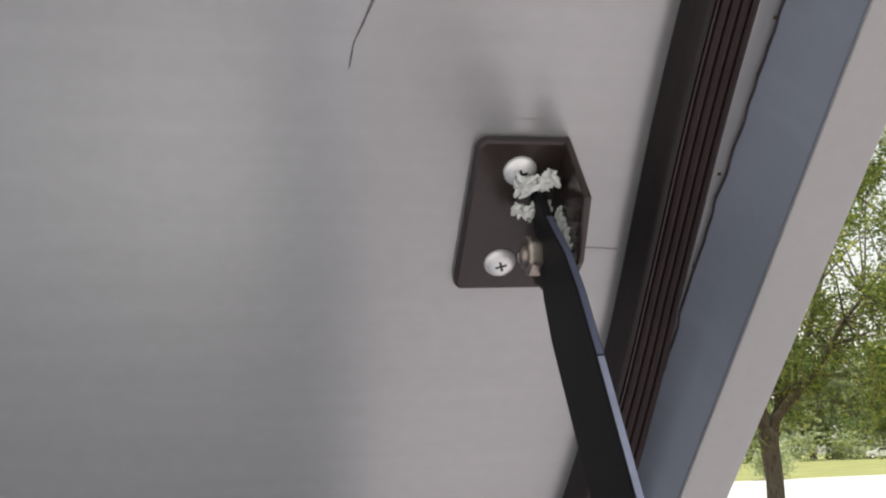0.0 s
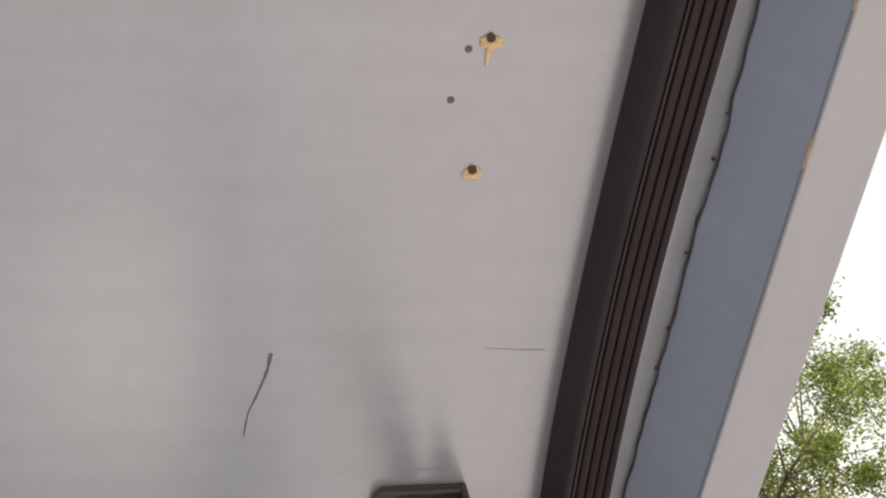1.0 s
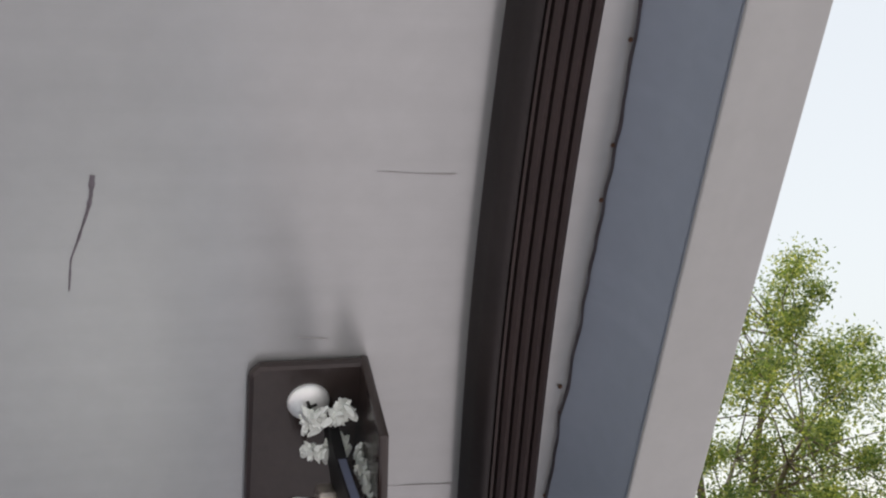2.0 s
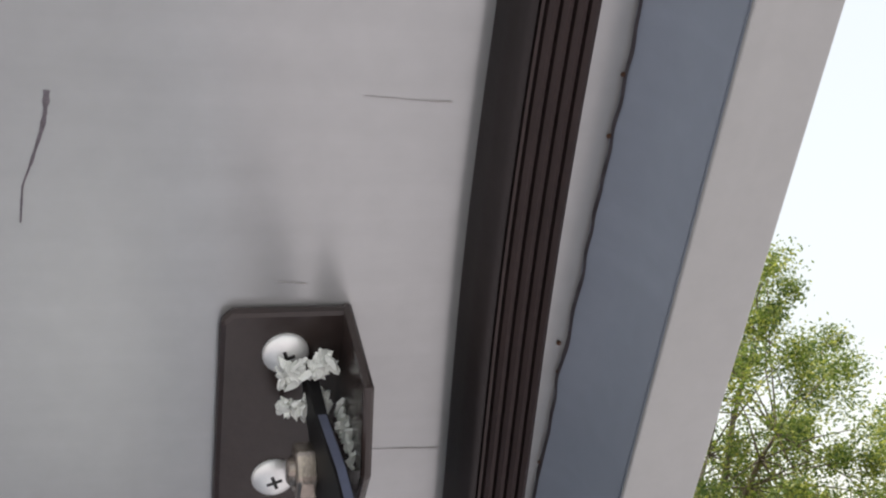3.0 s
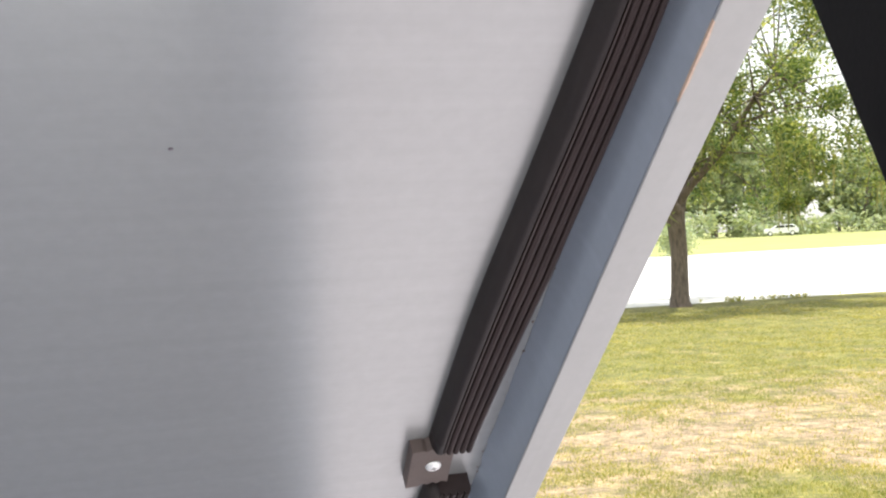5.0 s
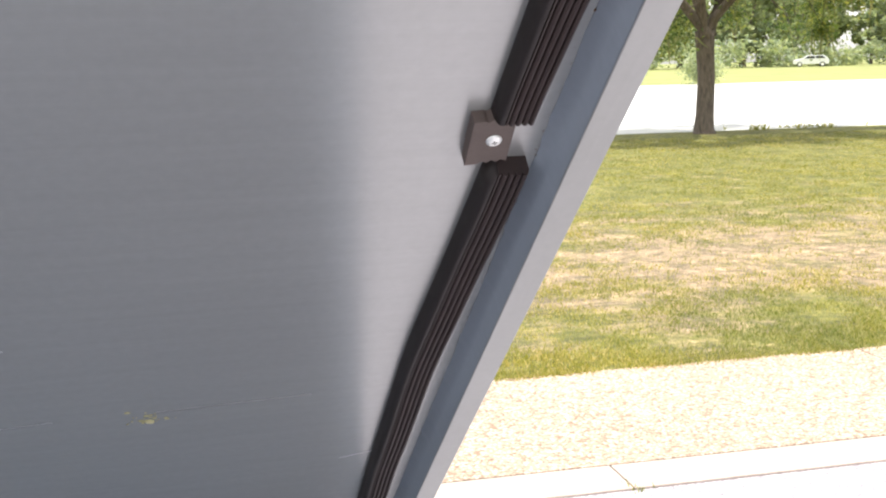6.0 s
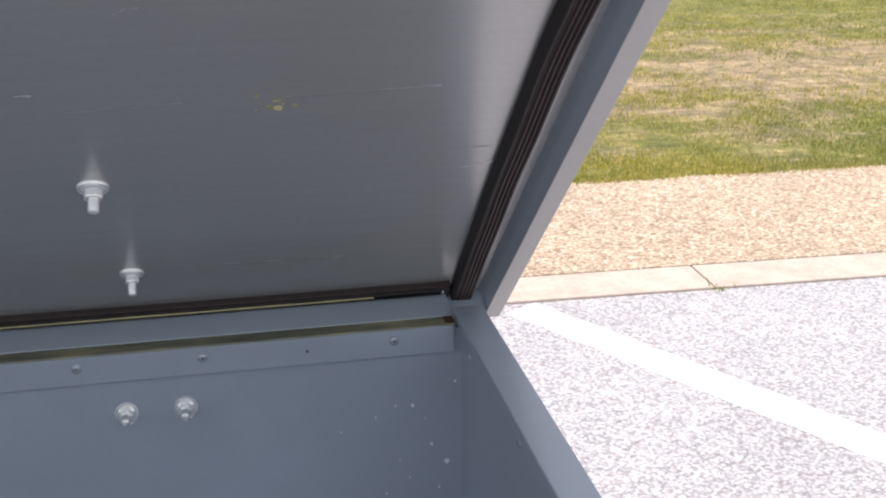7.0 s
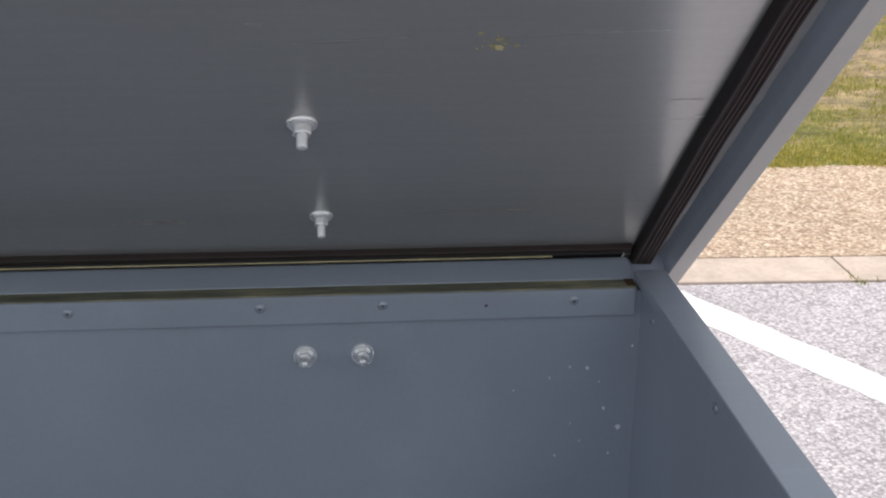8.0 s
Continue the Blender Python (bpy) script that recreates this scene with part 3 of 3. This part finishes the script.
plate = part("bracket_plate", prism([(-0.0365, 1.1483), (-0.0138, 1.1483), (-0.0116, 1.1440), (-0.0116, 1.0978), (-0.0370, 1.0974), (-0.0387, 1.0994), (-0.0387, 1.1460)], 0.0, 0.0030, 0.0012), PLATE, box, "dark brown enamelled stay bracket", LID)
# the ear stands out of the plate; its outline runs in (distance up the lid, height)
EAR = Matrix(((0, 0, 1, 0), (1, 0, 0, 0), (0, 1, 0, 0), (0, 0, 0, 1)))
part("ear", prism([(1.0985, 0.0), (1.1483, 0.0), (1.1480, 0.004), (1.1456, 0.0248), (1.1290, 0.0300), (1.1150, 0.0260), (1.1030, 0.010)], -0.0150, -0.0129, 0.0007), PLATE, plate, "", EAR)
for x, s in ((-0.0258, 1.1388), (-0.0264, 1.1077)):
    pan_screw(plate, pose(x, s, 0.0028), 0.0046, STEEL, 0.5)
# arm: a flat bar that swings beside the ear
ARM_TOP = Vector((-0.0210, -0.7900, 1.6760))
ARM_END = Vector((0.0076, -1.1309, RIM + 0.010))
d = (ARM_END - ARM_TOP)
L = d.length
ay = d.normalized()
ax = Vector((1, 0, 0))
ax = (ax - ay * ax.dot(ay)).normalized()
az = ax.cross(ay)
arm_m = Matrix.Translation(ARM_TOP) @ Matrix(((ax.x, ay.x, az.x, 0), (ax.y, ay.y, az.y, 0), (ax.z, ay.z, az.z, 0), (0, 0, 0, 1)))
ARM_W, ARM_B = 0.0128, 0.0122
outline = [(-0.0030, -0.004), (0, -0.0075), (ARM_W * 0.30, -0.004), (ARM_W * 0.40, 0.006), (ARM_W * 0.84, 0.022), (ARM_W * 0.97, 0.034), (ARM_W, 0.050), (ARM_W, L + 0.01), (-ARM_B, L + 0.01), (-ARM_B, 0.034), (-ARM_B * 0.85, 0.022), (-ARM_B * 0.6, 0.012), (-0.0040, 0.003)]
TURN = Matrix(((0, 0, 1, 0), (0, 1, 0, 0), (-1, 0, 0, 0), (0, 0, 0, 1)))
arm = part("stay_arm", prism(outline, -0.0012, 0.0012, 0.0004), BLACK, box, "flat black steel stay arm", arm_m @ TURN)
# one edge in two tones: its sky sheen is painted, darker near the joint
part("dark_sheen_edge", prism([(ARM_W * 0.40 - 0.0002, 0.006), (ARM_W * 0.40 + 0.0002, 0.006), (ARM_W * 0.84 + 0.0002, 0.022), (ARM_W * 0.97 + 0.0002, 0.034), (ARM_W + 0.0003, 0.0525), (ARM_W - 0.0002, 0.0525), (ARM_W * 0.97 - 0.0002, 0.034), (ARM_W * 0.84 - 0.0002, 0.022)], -0.0008, 0.0008), simple("dark_blue_sheen", (0.12, 0.135, 0.20), 0.38, 0.45, scale=200), arm, "front edge with a dark blue sheen painted in")
part("bare_edge", prism([(ARM_W - 0.0002, 0.053), (ARM_W + 0.0003, 0.053), (ARM_W + 0.0003, L), (ARM_W - 0.0002, L)], -0.0008, 0.0008), simple("steel_edge_sky_sheen", (0.29, 0.31, 0.40), 0.42, 0.5, scale=200), arm, "bare steel front edge with pale sky sheen painted in")
LEFTWARD = Matrix(((0, 0, -1, 0), (0, 1, 0, 0), (1, 0, 0, 0), (0, 0, 0, 1)))
piv = LID @ Vector((-0.0210, 1.1228, 0.0195))
rivet = part("pivot_nut", hexagon(0.0057, 0.0045, 0.0009), BRONZE, box, "worn bronze pivot nut", Matrix.Translation(piv) @ LEFTWARD)
part("pivot_pin", lathe([(0.0028, 0.0), (0.0028, 0.0052), (0.0020, 0.0058), (0, 0.0058)], 16), BRONZE, rivet, smooth=True)
part("arm_bolt", lathe([(0.004, -0.02), (0.004, 0.008), (0.007, 0.008), (0.007, 0.011), (0, 0.012)], 16), ZINC, box, "", Matrix.Translation(ARM_END) @ LEFTWARD)
# chipped pale paint over the joint
rng = random.Random(21)
bm = bmesh.new()
for i in range(190):
    u, g = rng.random(), rng.random()
    if g < 0.40:
        c = Vector((-0.0278, 1.1358, 0.0072)).lerp(Vector((-0.0178, 1.1402, 0.0092)), u) + Vector((rng.gauss(0, 0.0006), rng.gauss(0, 0.0012), rng.gauss(0, 0.0006)))
    elif g < 0.72:
        c = Vector((-0.0263, 1.1308, 0.0086)).lerp(Vector((-0.0185, 1.1332, 0.0095)), u) + Vector((rng.gauss(0, 0.0010), -abs(rng.gauss(0, 0.0016)), rng.gauss(0, 0.0008)))
    else:
        c = Vector((-0.0160, 1.1325, 0.0110)).lerp(Vector((-0.0156, 1.1285, 0.0260)), u) + Vector((0, rng.gauss(0, 0.0006), 0))
    r, st = rng.uniform(0.0003, 0.0011), rng.uniform(1.2, 3.0)
    pts = [(r * rng.uniform(0.5, 1.2) * math.cos(a), r * st * rng.uniform(0.5, 1.2) * math.sin(a)) for a in np.linspace(0, 2 * math.pi, 8)[:-1]]
    join_into(bm, prism(pts, -0.0003, 0.0004), Matrix.Translation(c) @ Euler((rng.uniform(-0.8, 0.8), rng.uniform(-0.8, 0.8), rng.uniform(-0.9, 0.9))).to_matrix().to_4x4())
tagged(part("chipped_paint", bm, GREASE, plate, "pale chipped paint and grease"), kind="stuff")


# ---- marks on the lid ----
def sliver(points, width, mat, name, label, k=0.00015, th=0.0003):
    """A thin uneven stroke along points of the lid."""
    bm = bmesh.new()
    pts = [Vector((x, s, k)) for x, s in points]
    dense = []
    for a, b in zip(pts, pts[1:]):
        dense += [a.lerp(b, t) for t in np.linspace(0, 1, 8)[:-1]]
    dense.append(pts[-1])
    rows = []
    for i, p in enumerate(dense):
        q = (dense[min(i + 1, len(dense) - 1)] - dense[max(i - 1, 0)]).normalized()
        nrm = Vector((-q.y, q.x, 0))
        w = width * (0.35 + 0.9 * abs(noise.noise(Vector((i * 0.41, points[0][1] * 50, 1))))) * (1 - 0.75 * i / len(dense))
        rows.append([bm.verts.new(p - nrm * w), bm.verts.new(p + Vector((0, 0, th))), bm.verts.new(p + nrm * w)])
    for a, b in zip(rows, rows[1:]):
        for i in range(2):
            bm.faces.new((a[i], a[i + 1], b[i + 1], b[i]))
    return part(name, bm, mat, box, label, LID)


sliver([(-0.0682, 1.1909), (-0.0686, 1.1868), (-0.0692, 1.1840), (-0.0712, 1.1776), (-0.0728, 1.1732), (-0.0734, 1.1662)], 0.0008, MARK, "scuff", "dark scuff mark on the lining", th=0.00004)
sliver([(0.0018, 1.1910), (-0.0050, 1.1911), (-0.0146, 1.1917)], 0.0003, FAINT, "scuff", "", th=0.00003)
sliver([(0.0101, 1.1102), (0.0020, 1.1106), (-0.0100, 1.1111)], 0.0003, FAINT, "scuff", "", th=0.00003)
sliver([(-0.0223, 1.1528), (-0.0253, 1.1531), (-0.0283, 1.1534)], 0.0004, FAINT, "scuff", "", th=0.00003)
for x, s in ((-0.0329, 1.2578), (-0.0306, 1.2697), (-0.1190, 0.9260)):
    bm = lathe([(0.0009, 0.0001), (0.0005, 0.00016), (0, 0.00016)], 9)
    part("speck", bm, MARK, box, "", at_lid(x, s))
rng = random.Random(5)
for n, (x, s, tail) in enumerate(((-0.0261, 1.2719, True), (-0.0255, 1.2405, False))):
    pts = [(0.0025 * (1 + 0.22 * rng.uniform(-1, 1)) * math.cos(a) * 1.05, 0.0017 * (1 + 0.25 * rng.uniform(-1, 1)) * math.sin(a) - 0.0004) for a in np.linspace(0, 2 * math.pi, 17)[:-1]]
    h = part("screw_hole", prism(pts, 0.0, 0.0006, 0.0002), HOLE_WOOD, box, "old screw hole with raw chipped edge", at_lid(x, s))
    # no hole is cut: a dark disc paints the shade inside it
    part("hole_shade", lathe([(0.0011, 0.0004), (0.0010, 0.0008), (0.0006, 0.0007), (0, 0.0006)], 12), HOLE_SHADE_DIRT, h, "", pose(0, 0.0007, 0))
    if tail:
        part("chip", prism([(-0.0003, -0.0058), (0.0002, -0.0056), (0.0006, -0.0015), (-0.0006, -0.0015)], 0.0, 0.0005), HOLE_WOOD, h)
# rub marks across the lower lining and a yellow stain
for pts, w, mat in (([(-0.3070, 0.4030), (-0.2683, 0.4062), (-0.2314, 0.4098)], 0.0013, RUB), ([(-0.0580, 0.4160), (-0.1000, 0.4140), (-0.1645, 0.4105)], 0.0013, RUB),
                    ([(-0.0084, 0.3221), (-0.0220, 0.3218), (-0.0359, 0.3211)], 0.0011, MARK), ([(0.0010, 0.2952), (-0.0120, 0.2915), (-0.0250, 0.2871)], 0.0012, RUB),
                    ([(-0.4188, 0.1099), (-0.4500, 0.1080), (-0.4841, 0.1056)], 0.0055, SMEAR), ([(-0.1097, 0.1197), (-0.1600, 0.1207), (-0.2173, 0.1213)], 0.0045, SMEAR)):
    sliver(pts, w, mat, "rub_mark", "", 0.0001, 0.00002)
for i in range(5):
    x, s = rng.uniform(-0.50, -0.02), rng.uniform(0.16, 0.62)
    w = rng.uniform(0.01, 0.05)
    sliver([(x, s), (x - w * 0.5, s + rng.gauss(0, 0.0015)), (x - w, s + rng.gauss(0, 0.003))], rng.uniform(0.0005, 0.0012), RUB, "rub_mark", "", 0.0001, 0.00002)
bm = bmesh.new()
for i in range(30):
    r = rng.uniform(0.0005, 0.0019) * (0.5 if i > 8 else 1)
    pts = [(r * rng.uniform(0.6, 1.3) * math.cos(a), r * rng.uniform(0.6, 1.3) * math.sin(a)) for a in np.linspace(0, 2 * math.pi, 10)[:-1]]
    join_into(bm, prism(pts, 0.0, 0.0003), pose(-0.1712 + rng.gauss(0, 0.0055), 0.4010 + rng.gauss(0, 0.006), 0))
part("stain", bm, STAIN, box, "small yellow stain on the lining", LID)
part("glue_dab", prism([(-0.0025, -0.002), (0.002, -0.003), (0.003, 0.001), (0, 0.003), (-0.003, 0.002)], 0.0, 0.0006), simple("pale_glue", (0.6, 0.55, 0.3), 0.5), box, "", at_lid(-0.1690, 0.3960))
for x, z, r in ((-0.0457, 0.8505, 0.0018), (-0.0115, 0.784, 0.0030), (-0.0628, 0.852, 0.0010), (-0.027, 0.806, 0.0016), (-0.0827, 0.841, 0.0010), (-0.002, 0.873, 0.0014), (-0.0746, 0.754, 0.0012), (-0.1178, 0.8285, 0.0010), (-0.06, 0.79, 0.0008), (-0.033, 0.835, 0.0008), (-0.05, 0.77, 0.0009), (-0.02, 0.755, 0.0012)):
    pts = [(r * rng.uniform(0.6, 1.1) * math.cos(a), r * rng.uniform(0.7, 1.4) * math.sin(a)) for a in np.linspace(0, 2 * math.pi, 9)[:-1]]
    part("speck", prism(pts, 0.0, 0.0004), WHITE_SPECK, box, "", Matrix.Translation((x, 0.0035, z)) @ FRONT)


# ---- trees ----
def limb(bm, pts, radii, seg=8):
    """A bent tapering limb through points."""
    rings = []
    for i, p in enumerate(pts):
        q = (pts[min(i + 1, len(pts) - 1)] - pts[max(i - 1, 0)]).normalized()
        a = q.orthogonal().normalized()
        b = q.cross(a)
        rings.append([bm.verts.new(p + (a * math.cos(t) + b * math.sin(t)) * radii[i]) for t in np.linspace(0, 2 * math.pi, seg + 1)[:-1]])
    for r0, r1 in zip(rings, rings[1:]):
        best = min(range(seg), key=lambda o: sum((r0[i].co - r1[(i + o) % seg].co).length for i in range(0, seg, 2)))
        for i in range(seg):
            bm.faces.new((r0[i], r0[(i + 1) % seg], r1[(i + 1 + best) % seg], r1[(i + best) % seg]))
    bm.faces.new(rings[-1])


def leaf_cloud(clumps, count, size, rng, flat=0.8, droop=0.0):
    """Small folded leaves strewn in clumps (centre, radius)."""
    verts, faces = [], []
    for _ in range(count):
        c, r = rng.choice(clumps)
        v = Vector((rng.gauss(0, 1), rng.gauss(0, 1), rng.gauss(0, flat))) * (r * 0.5)
        p = c + v - Vector((0, 0, droop * rng.random() ** 2))
        a = Vector((rng.gauss(0, 1), rng.gauss(0, 1), rng.gauss(0, 0.7))).normalized()
        b = a.cross(Vector((rng.gauss(0, 1), rng.gauss(0, 1), rng.gauss(0, 1)))).normalized()
        n = a.cross(b)
        sz = size * rng.uniform(0.6, 1.35)
        k = len(verts)
        verts += [p - a * sz, p + b * sz * 0.42 + n * sz * 0.15, p + a * sz, p - b * sz * 0.42 + n * sz * 0.15]
        faces += [(k, k + 1, k + 2), (k, k + 2, k + 3)]
    return verts, faces


def mesh_part(name, verts, faces, mat, parent, label=""):
    me = bpy.data.meshes.new(name)
    me.from_pydata([tuple(v) for v in verts], [], faces)
    me.materials.append(mat)
    ob = new(name, me)
    ob.parent = parent
    return tagged(ob, label) if label else ob


def make_tree(name, label, m, seed, fork, reach, top, leaves, size, mat, moss=0, group="", low=2.6, trunk_r=0.185, clump_n=95, shift=(0, 0), clump_r=(0.35, 0.85), dome=False):
    rng = random.Random(seed)
    tree = thing(name, label, "tree", m, group)
    bm = bmesh.new()
    z = [-0.08, 0.0, 0.12, 0.35, fork * 0.55, fork * 0.85, fork]
    f = [1.5, 1.32, 1.12, 1.0, 0.93, 1.0, 1.08]
    limb(bm, [Vector((0.02 * math.sin(i * 2.0), 0.02 * math.cos(i), h)) for i, h in enumerate(z)], [trunk_r * k for k in f], 14)
    clumps = []
    mid = (top + low) / 2
    while len(clumps) < clump_n:
        v = Vector((rng.uniform(-1, 1), rng.uniform(-1, 1), rng.uniform(-1, 1)))
        rim = math.sqrt(1 - max(0.0, v.z) ** 2) if dome else 1.0
        if v.length < 0.2 or math.hypot(v.x, v.y) > rim or (not dome and v.length > 1.0):
            continue
        c = Vector((v.x * reach + shift[0], v.y * reach * 0.85 + shift[1], mid + v.z * (top - low) / 2))
        if c.z < low + 0.9 and rng.random() < 0.35:
            c.z += 0.8
        clumps.append((c, rng.uniform(*clump_r) * reach / 4.4))
    mains = []
    for i in range(6):
        a = i * 1.05 + rng.uniform(-0.25, 0.25)
        end = Vector((math.cos(a) * reach * 0.55 + shift[0] * 0.6, math.sin(a) * reach * 0.5, fork + (top - fork) * rng.uniform(0.3, 0.75)))
        start = Vector((0, 0, fork - 0.1))
        pts = [start.lerp(end, t) + Vector((0.12 * math.sin(t * 7 + i), 0.12 * math.cos(t * 6 + i), 0.5 * t * (1 - t))) for t in (0, 0.2, 0.4, 0.6, 0.8, 1)]
        limb(bm, pts, [trunk_r * k for k in (0.62, 0.5, 0.42, 0.33, 0.24, 0.15)])
        mains += pts[2:]
    for c, r in clumps:
        near = rng.choice(sorted(mains, key=lambda p: (p - c).length)[:4])
        midp = near.lerp(c, 0.5) + Vector((rng.gauss(0, 0.12), rng.gauss(0, 0.12), 0.1))
        limb(bm, [near, midp, c], [trunk_r * 0.13, trunk_r * 0.08, trunk_r * 0.03], 5)
    part("trunk", bm, BARK, tree, "", smooth=True)
    v, fc = leaf_cloud(clumps, leaves, size, rng, 0.75, 0.25)
    mesh_part("crown", v, fc, mat, tree)
    if moss:
        verts, faces = [], []
        lows = sorted(clumps, key=lambda cr: cr[0].z)[: len(clumps) // 3]
        for _ in range(moss):
            c, r = rng.choice(lows)
            p = c + Vector((rng.gauss(0, r * 0.5), rng.gauss(0, r * 0.5), -0.1))
            ln, w = rng.uniform(0.2, 0.75), rng.uniform(0.008, 0.022)
            k = len(verts)
            d = Vector((rng.gauss(0, 0.05), rng.gauss(0, 0.05), 0))
            sx = Vector((w, w * rng.uniform(-1, 1), 0))
            verts += [p - sx, p + sx, p + d + sx * 0.8 - Vector((0, 0, ln * 0.6)), p + d * 2 - Vector((0, 0, ln)), p + d - sx * 0.8 - Vector((0, 0, ln * 0.6))]
            faces += [(k, k + 1, k + 2), (k, k + 2, k + 4), (k + 4, k + 2, k + 3)]
        tagged(mesh_part("moss", verts, faces, MOSS, tree, "grey green hanging moss"), kind="stuff")
    return tree


make_tree("oak_tree", "leafy oak tree with hanging moss on the lawn", pose(10.76, 19.47, 0), 11, 2.05, 4.35, 9.3, 82000, 0.050, LEAF, 420, low=1.95, shift=(0.05, -0.3), clump_n=150, clump_r=(0.27, 0.68), dome=True)
make_tree("oak_tree", "leafy oak tree farther along the lawn", pose(31.5, 32.2, 0), 12, 2.6, 5.2, 11.0, 26000, 0.11, LEAF, 300, low=3.6)

# far belt of trees beyond the field
kinds = []
for i, (reach, top, low) in enumerate(((5.0, 15.0, 2.5), (4.2, 12.0, 1.2), (6.0, 17.0, 3.5))):
    kinds.append(make_tree("woodland_tree", "far green woodland tree beyond the field", pose(60 + i * 14, 140 + 6 * i, 0.55), 30 + i, 3.0, reach, top, 7000, 0.42, LEAF_HAZED, 0, "far tree belt", low, 0.28, 60))
rng = random.Random(77)
for i in range(46):
    x, y = 20 + i * 4.3 + rng.uniform(-2, 2), 134 + rng.uniform(0, 34)
    copy_thing(rng.choice(kinds), pose(x, y, 0.56, 0, 0, rng.uniform(0, 360)))
# undergrowth at the foot of the far trees
clumps = [(Vector((x + rng.uniform(-1, 1), 131 + rng.uniform(-2, 8), 0.6 + rng.uniform(0.3, 2.6))), rng.uniform(1.2, 2.6)) for x in np.arange(10, 230, 1.3)]
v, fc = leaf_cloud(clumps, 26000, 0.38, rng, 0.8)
under = mesh_part("undergrowth", v, fc, LEAF_HAZED, None)
tagged(under, "dense green undergrowth along the far trees", "undergrowth", kind="stuff")


def make_bush(x, y, z, r, seed, label):
    rng = random.Random(seed)
    b = thing("bush", label, "bush", pose(x, y, z))
    cl = [(Vector((rng.gauss(0, r * 0.4), rng.gauss(0, r * 0.4), r * (0.35 + 0.5 * rng.random() * 2))), r * 0.6) for _ in range(16)]
    v, fc = leaf_cloud(cl, 2600, r * 0.09, rng, 0.9)
    mesh_part("foliage", v, fc, LEAF_HAZED, b)
    bm = bmesh.new()
    for i in range(5):
        limb(bm, [Vector((0, 0, -0.1)), Vector((rng.gauss(0, r * 0.15), rng.gauss(0, r * 0.15), r * 0.5)), Vector((rng.gauss(0, r * 0.35), rng.gauss(0, r * 0.35), r * 1.1))], [0.05, 0.03, 0.01], 5)
    part("stem", bm, BARK, b)
    return b


make_bush(35.6, 66.5, -0.03, 1.3, 3, "round green bush at the edge of the pale lot")
make_bush(31.0, 68.5, 0.0, 1.1, 4, "low green bush at the edge of the pale lot")


# ---- car far off ----
def make_car(m):
    car = thing("car", "white estate car parked far beyond the field", "car", m)
    prof = [(-2.2, 0.35), (-2.25, 0.75), (-2.1, 0.95), (-1.1, 1.05), (-0.5, 1.45), (1.5, 1.48), (2.1, 1.05), (2.2, 0.8), (2.2, 0.35)]
    up = Matrix(((1, 0, 0, 0), (0, 0, -1, 0), (0, 1, 0, 0), (0, 0, 0, 1)))
    part("body", prism(prof, -0.85, 0.85, 0.06), CAR_PAINT, car, m=up)
    for pts in ([(-0.85, 1.06), (-0.42, 1.38), (0.45, 1.40), (0.45, 1.06)], [(0.55, 1.06), (0.55, 1.40), (1.4, 1.40), (1.8, 1.08)]):
        part("window", prism(pts, -0.865, 0.865), GLASS_DARK, car, m=up)
    for x in (-1.4, 1.4):
        for y in (-0.78, 0.78):
            w = part("wheel", lathe([(0.0, -0.1), (0.31, -0.1), (0.33, -0.06), (0.33, 0.06), (0.31, 0.1), (0.0, 0.1)], 18), TYRE, car, m=Matrix.Translation((x, y, 0.33)) @ up)
            part("rim", lathe([(0.0, -0.11), (0.2, -0.11), (0.2, 0.11), (0.0, 0.11)], 14), ZINC, w)
    return car


make_car(pose(83.2, 127.0, 0.56, 0, 0, -30))

# ---- grass ----
rng = random.Random(9)
verts, faces = [], []
FAR_SKEW = math.tan(radians(-1.7))


def tuft(x, y, h, w, n):
    for _ in range(n):
        a = rng.uniform(0, 6.283)
        px, py = x + rng.gauss(0, 0.02), y + rng.gauss(0, 0.02)
        lean = h * rng.uniform(0.2, 0.9)
        b = rng.uniform(0, 6.283)
        k = len(verts)
        verts.extend([(px - w * math.cos(a), py - w * math.sin(a), 0.002), (px + w * math.cos(a), py + w * math.sin(a), 0.002),
                      (px + lean * math.cos(b), py + lean * math.sin(b), 0.002 + h * rng.uniform(0.6, 1.1))])
        faces.append((k, k + 1, k + 2))


for _ in range(90000):
    y = 3.715 + (rng.random() ** 1.7) * 15.0
    x = rng.uniform(0.2, 1.0) * (1.4 + 0.75 * (y + 1.0))
    dry = noise.noise(Vector((x * 0.55, y * 0.55, 2.0))) + 0.35 * max(0, 1 - abs(y - 6.4) / 2.2)
    if rng.random() < min(0.8, max(0.0, dry * 1.3)):
        continue
    if noise.noise(Vector((x * 2.6, y * 2.6, 7.0))) < rng.uniform(-0.5, 0.25):
        continue
    big = 1.0 + 0.035 * (y - 3.7)
    edge = 1.15 if y < 4.3 else 1.0
    tuft(x, y + FAR_SKEW * (x - 1.36), rng.uniform(0.012, 0.035) * big * edge, 0.0022 * big * 1.4, 3)
for i in range(46):     # ragged weeds by the far kerb
    x = rng.gauss(13.6, 0.35) if i < 26 else rng.gauss(12.2, 0.25) if i < 36 else rng.uniform(9.0, 22)
    tuft(x, 20.1 + rng.gauss(0, 0.15), rng.uniform(0.08, 0.2), 0.012, 5)
for i in range(14):     # a weed in the kerb's joint
    tuft(1.372 + rng.gauss(0, 0.006), 2.322 + abs(rng.gauss(0, 0.02)), rng.uniform(0.012, 0.03), 0.003, 3)
grass = mesh_part("grass", verts, faces, GRASS, None)
tagged(grass, "short dry and green grass blades of the lawn", "grass", kind="stuff")
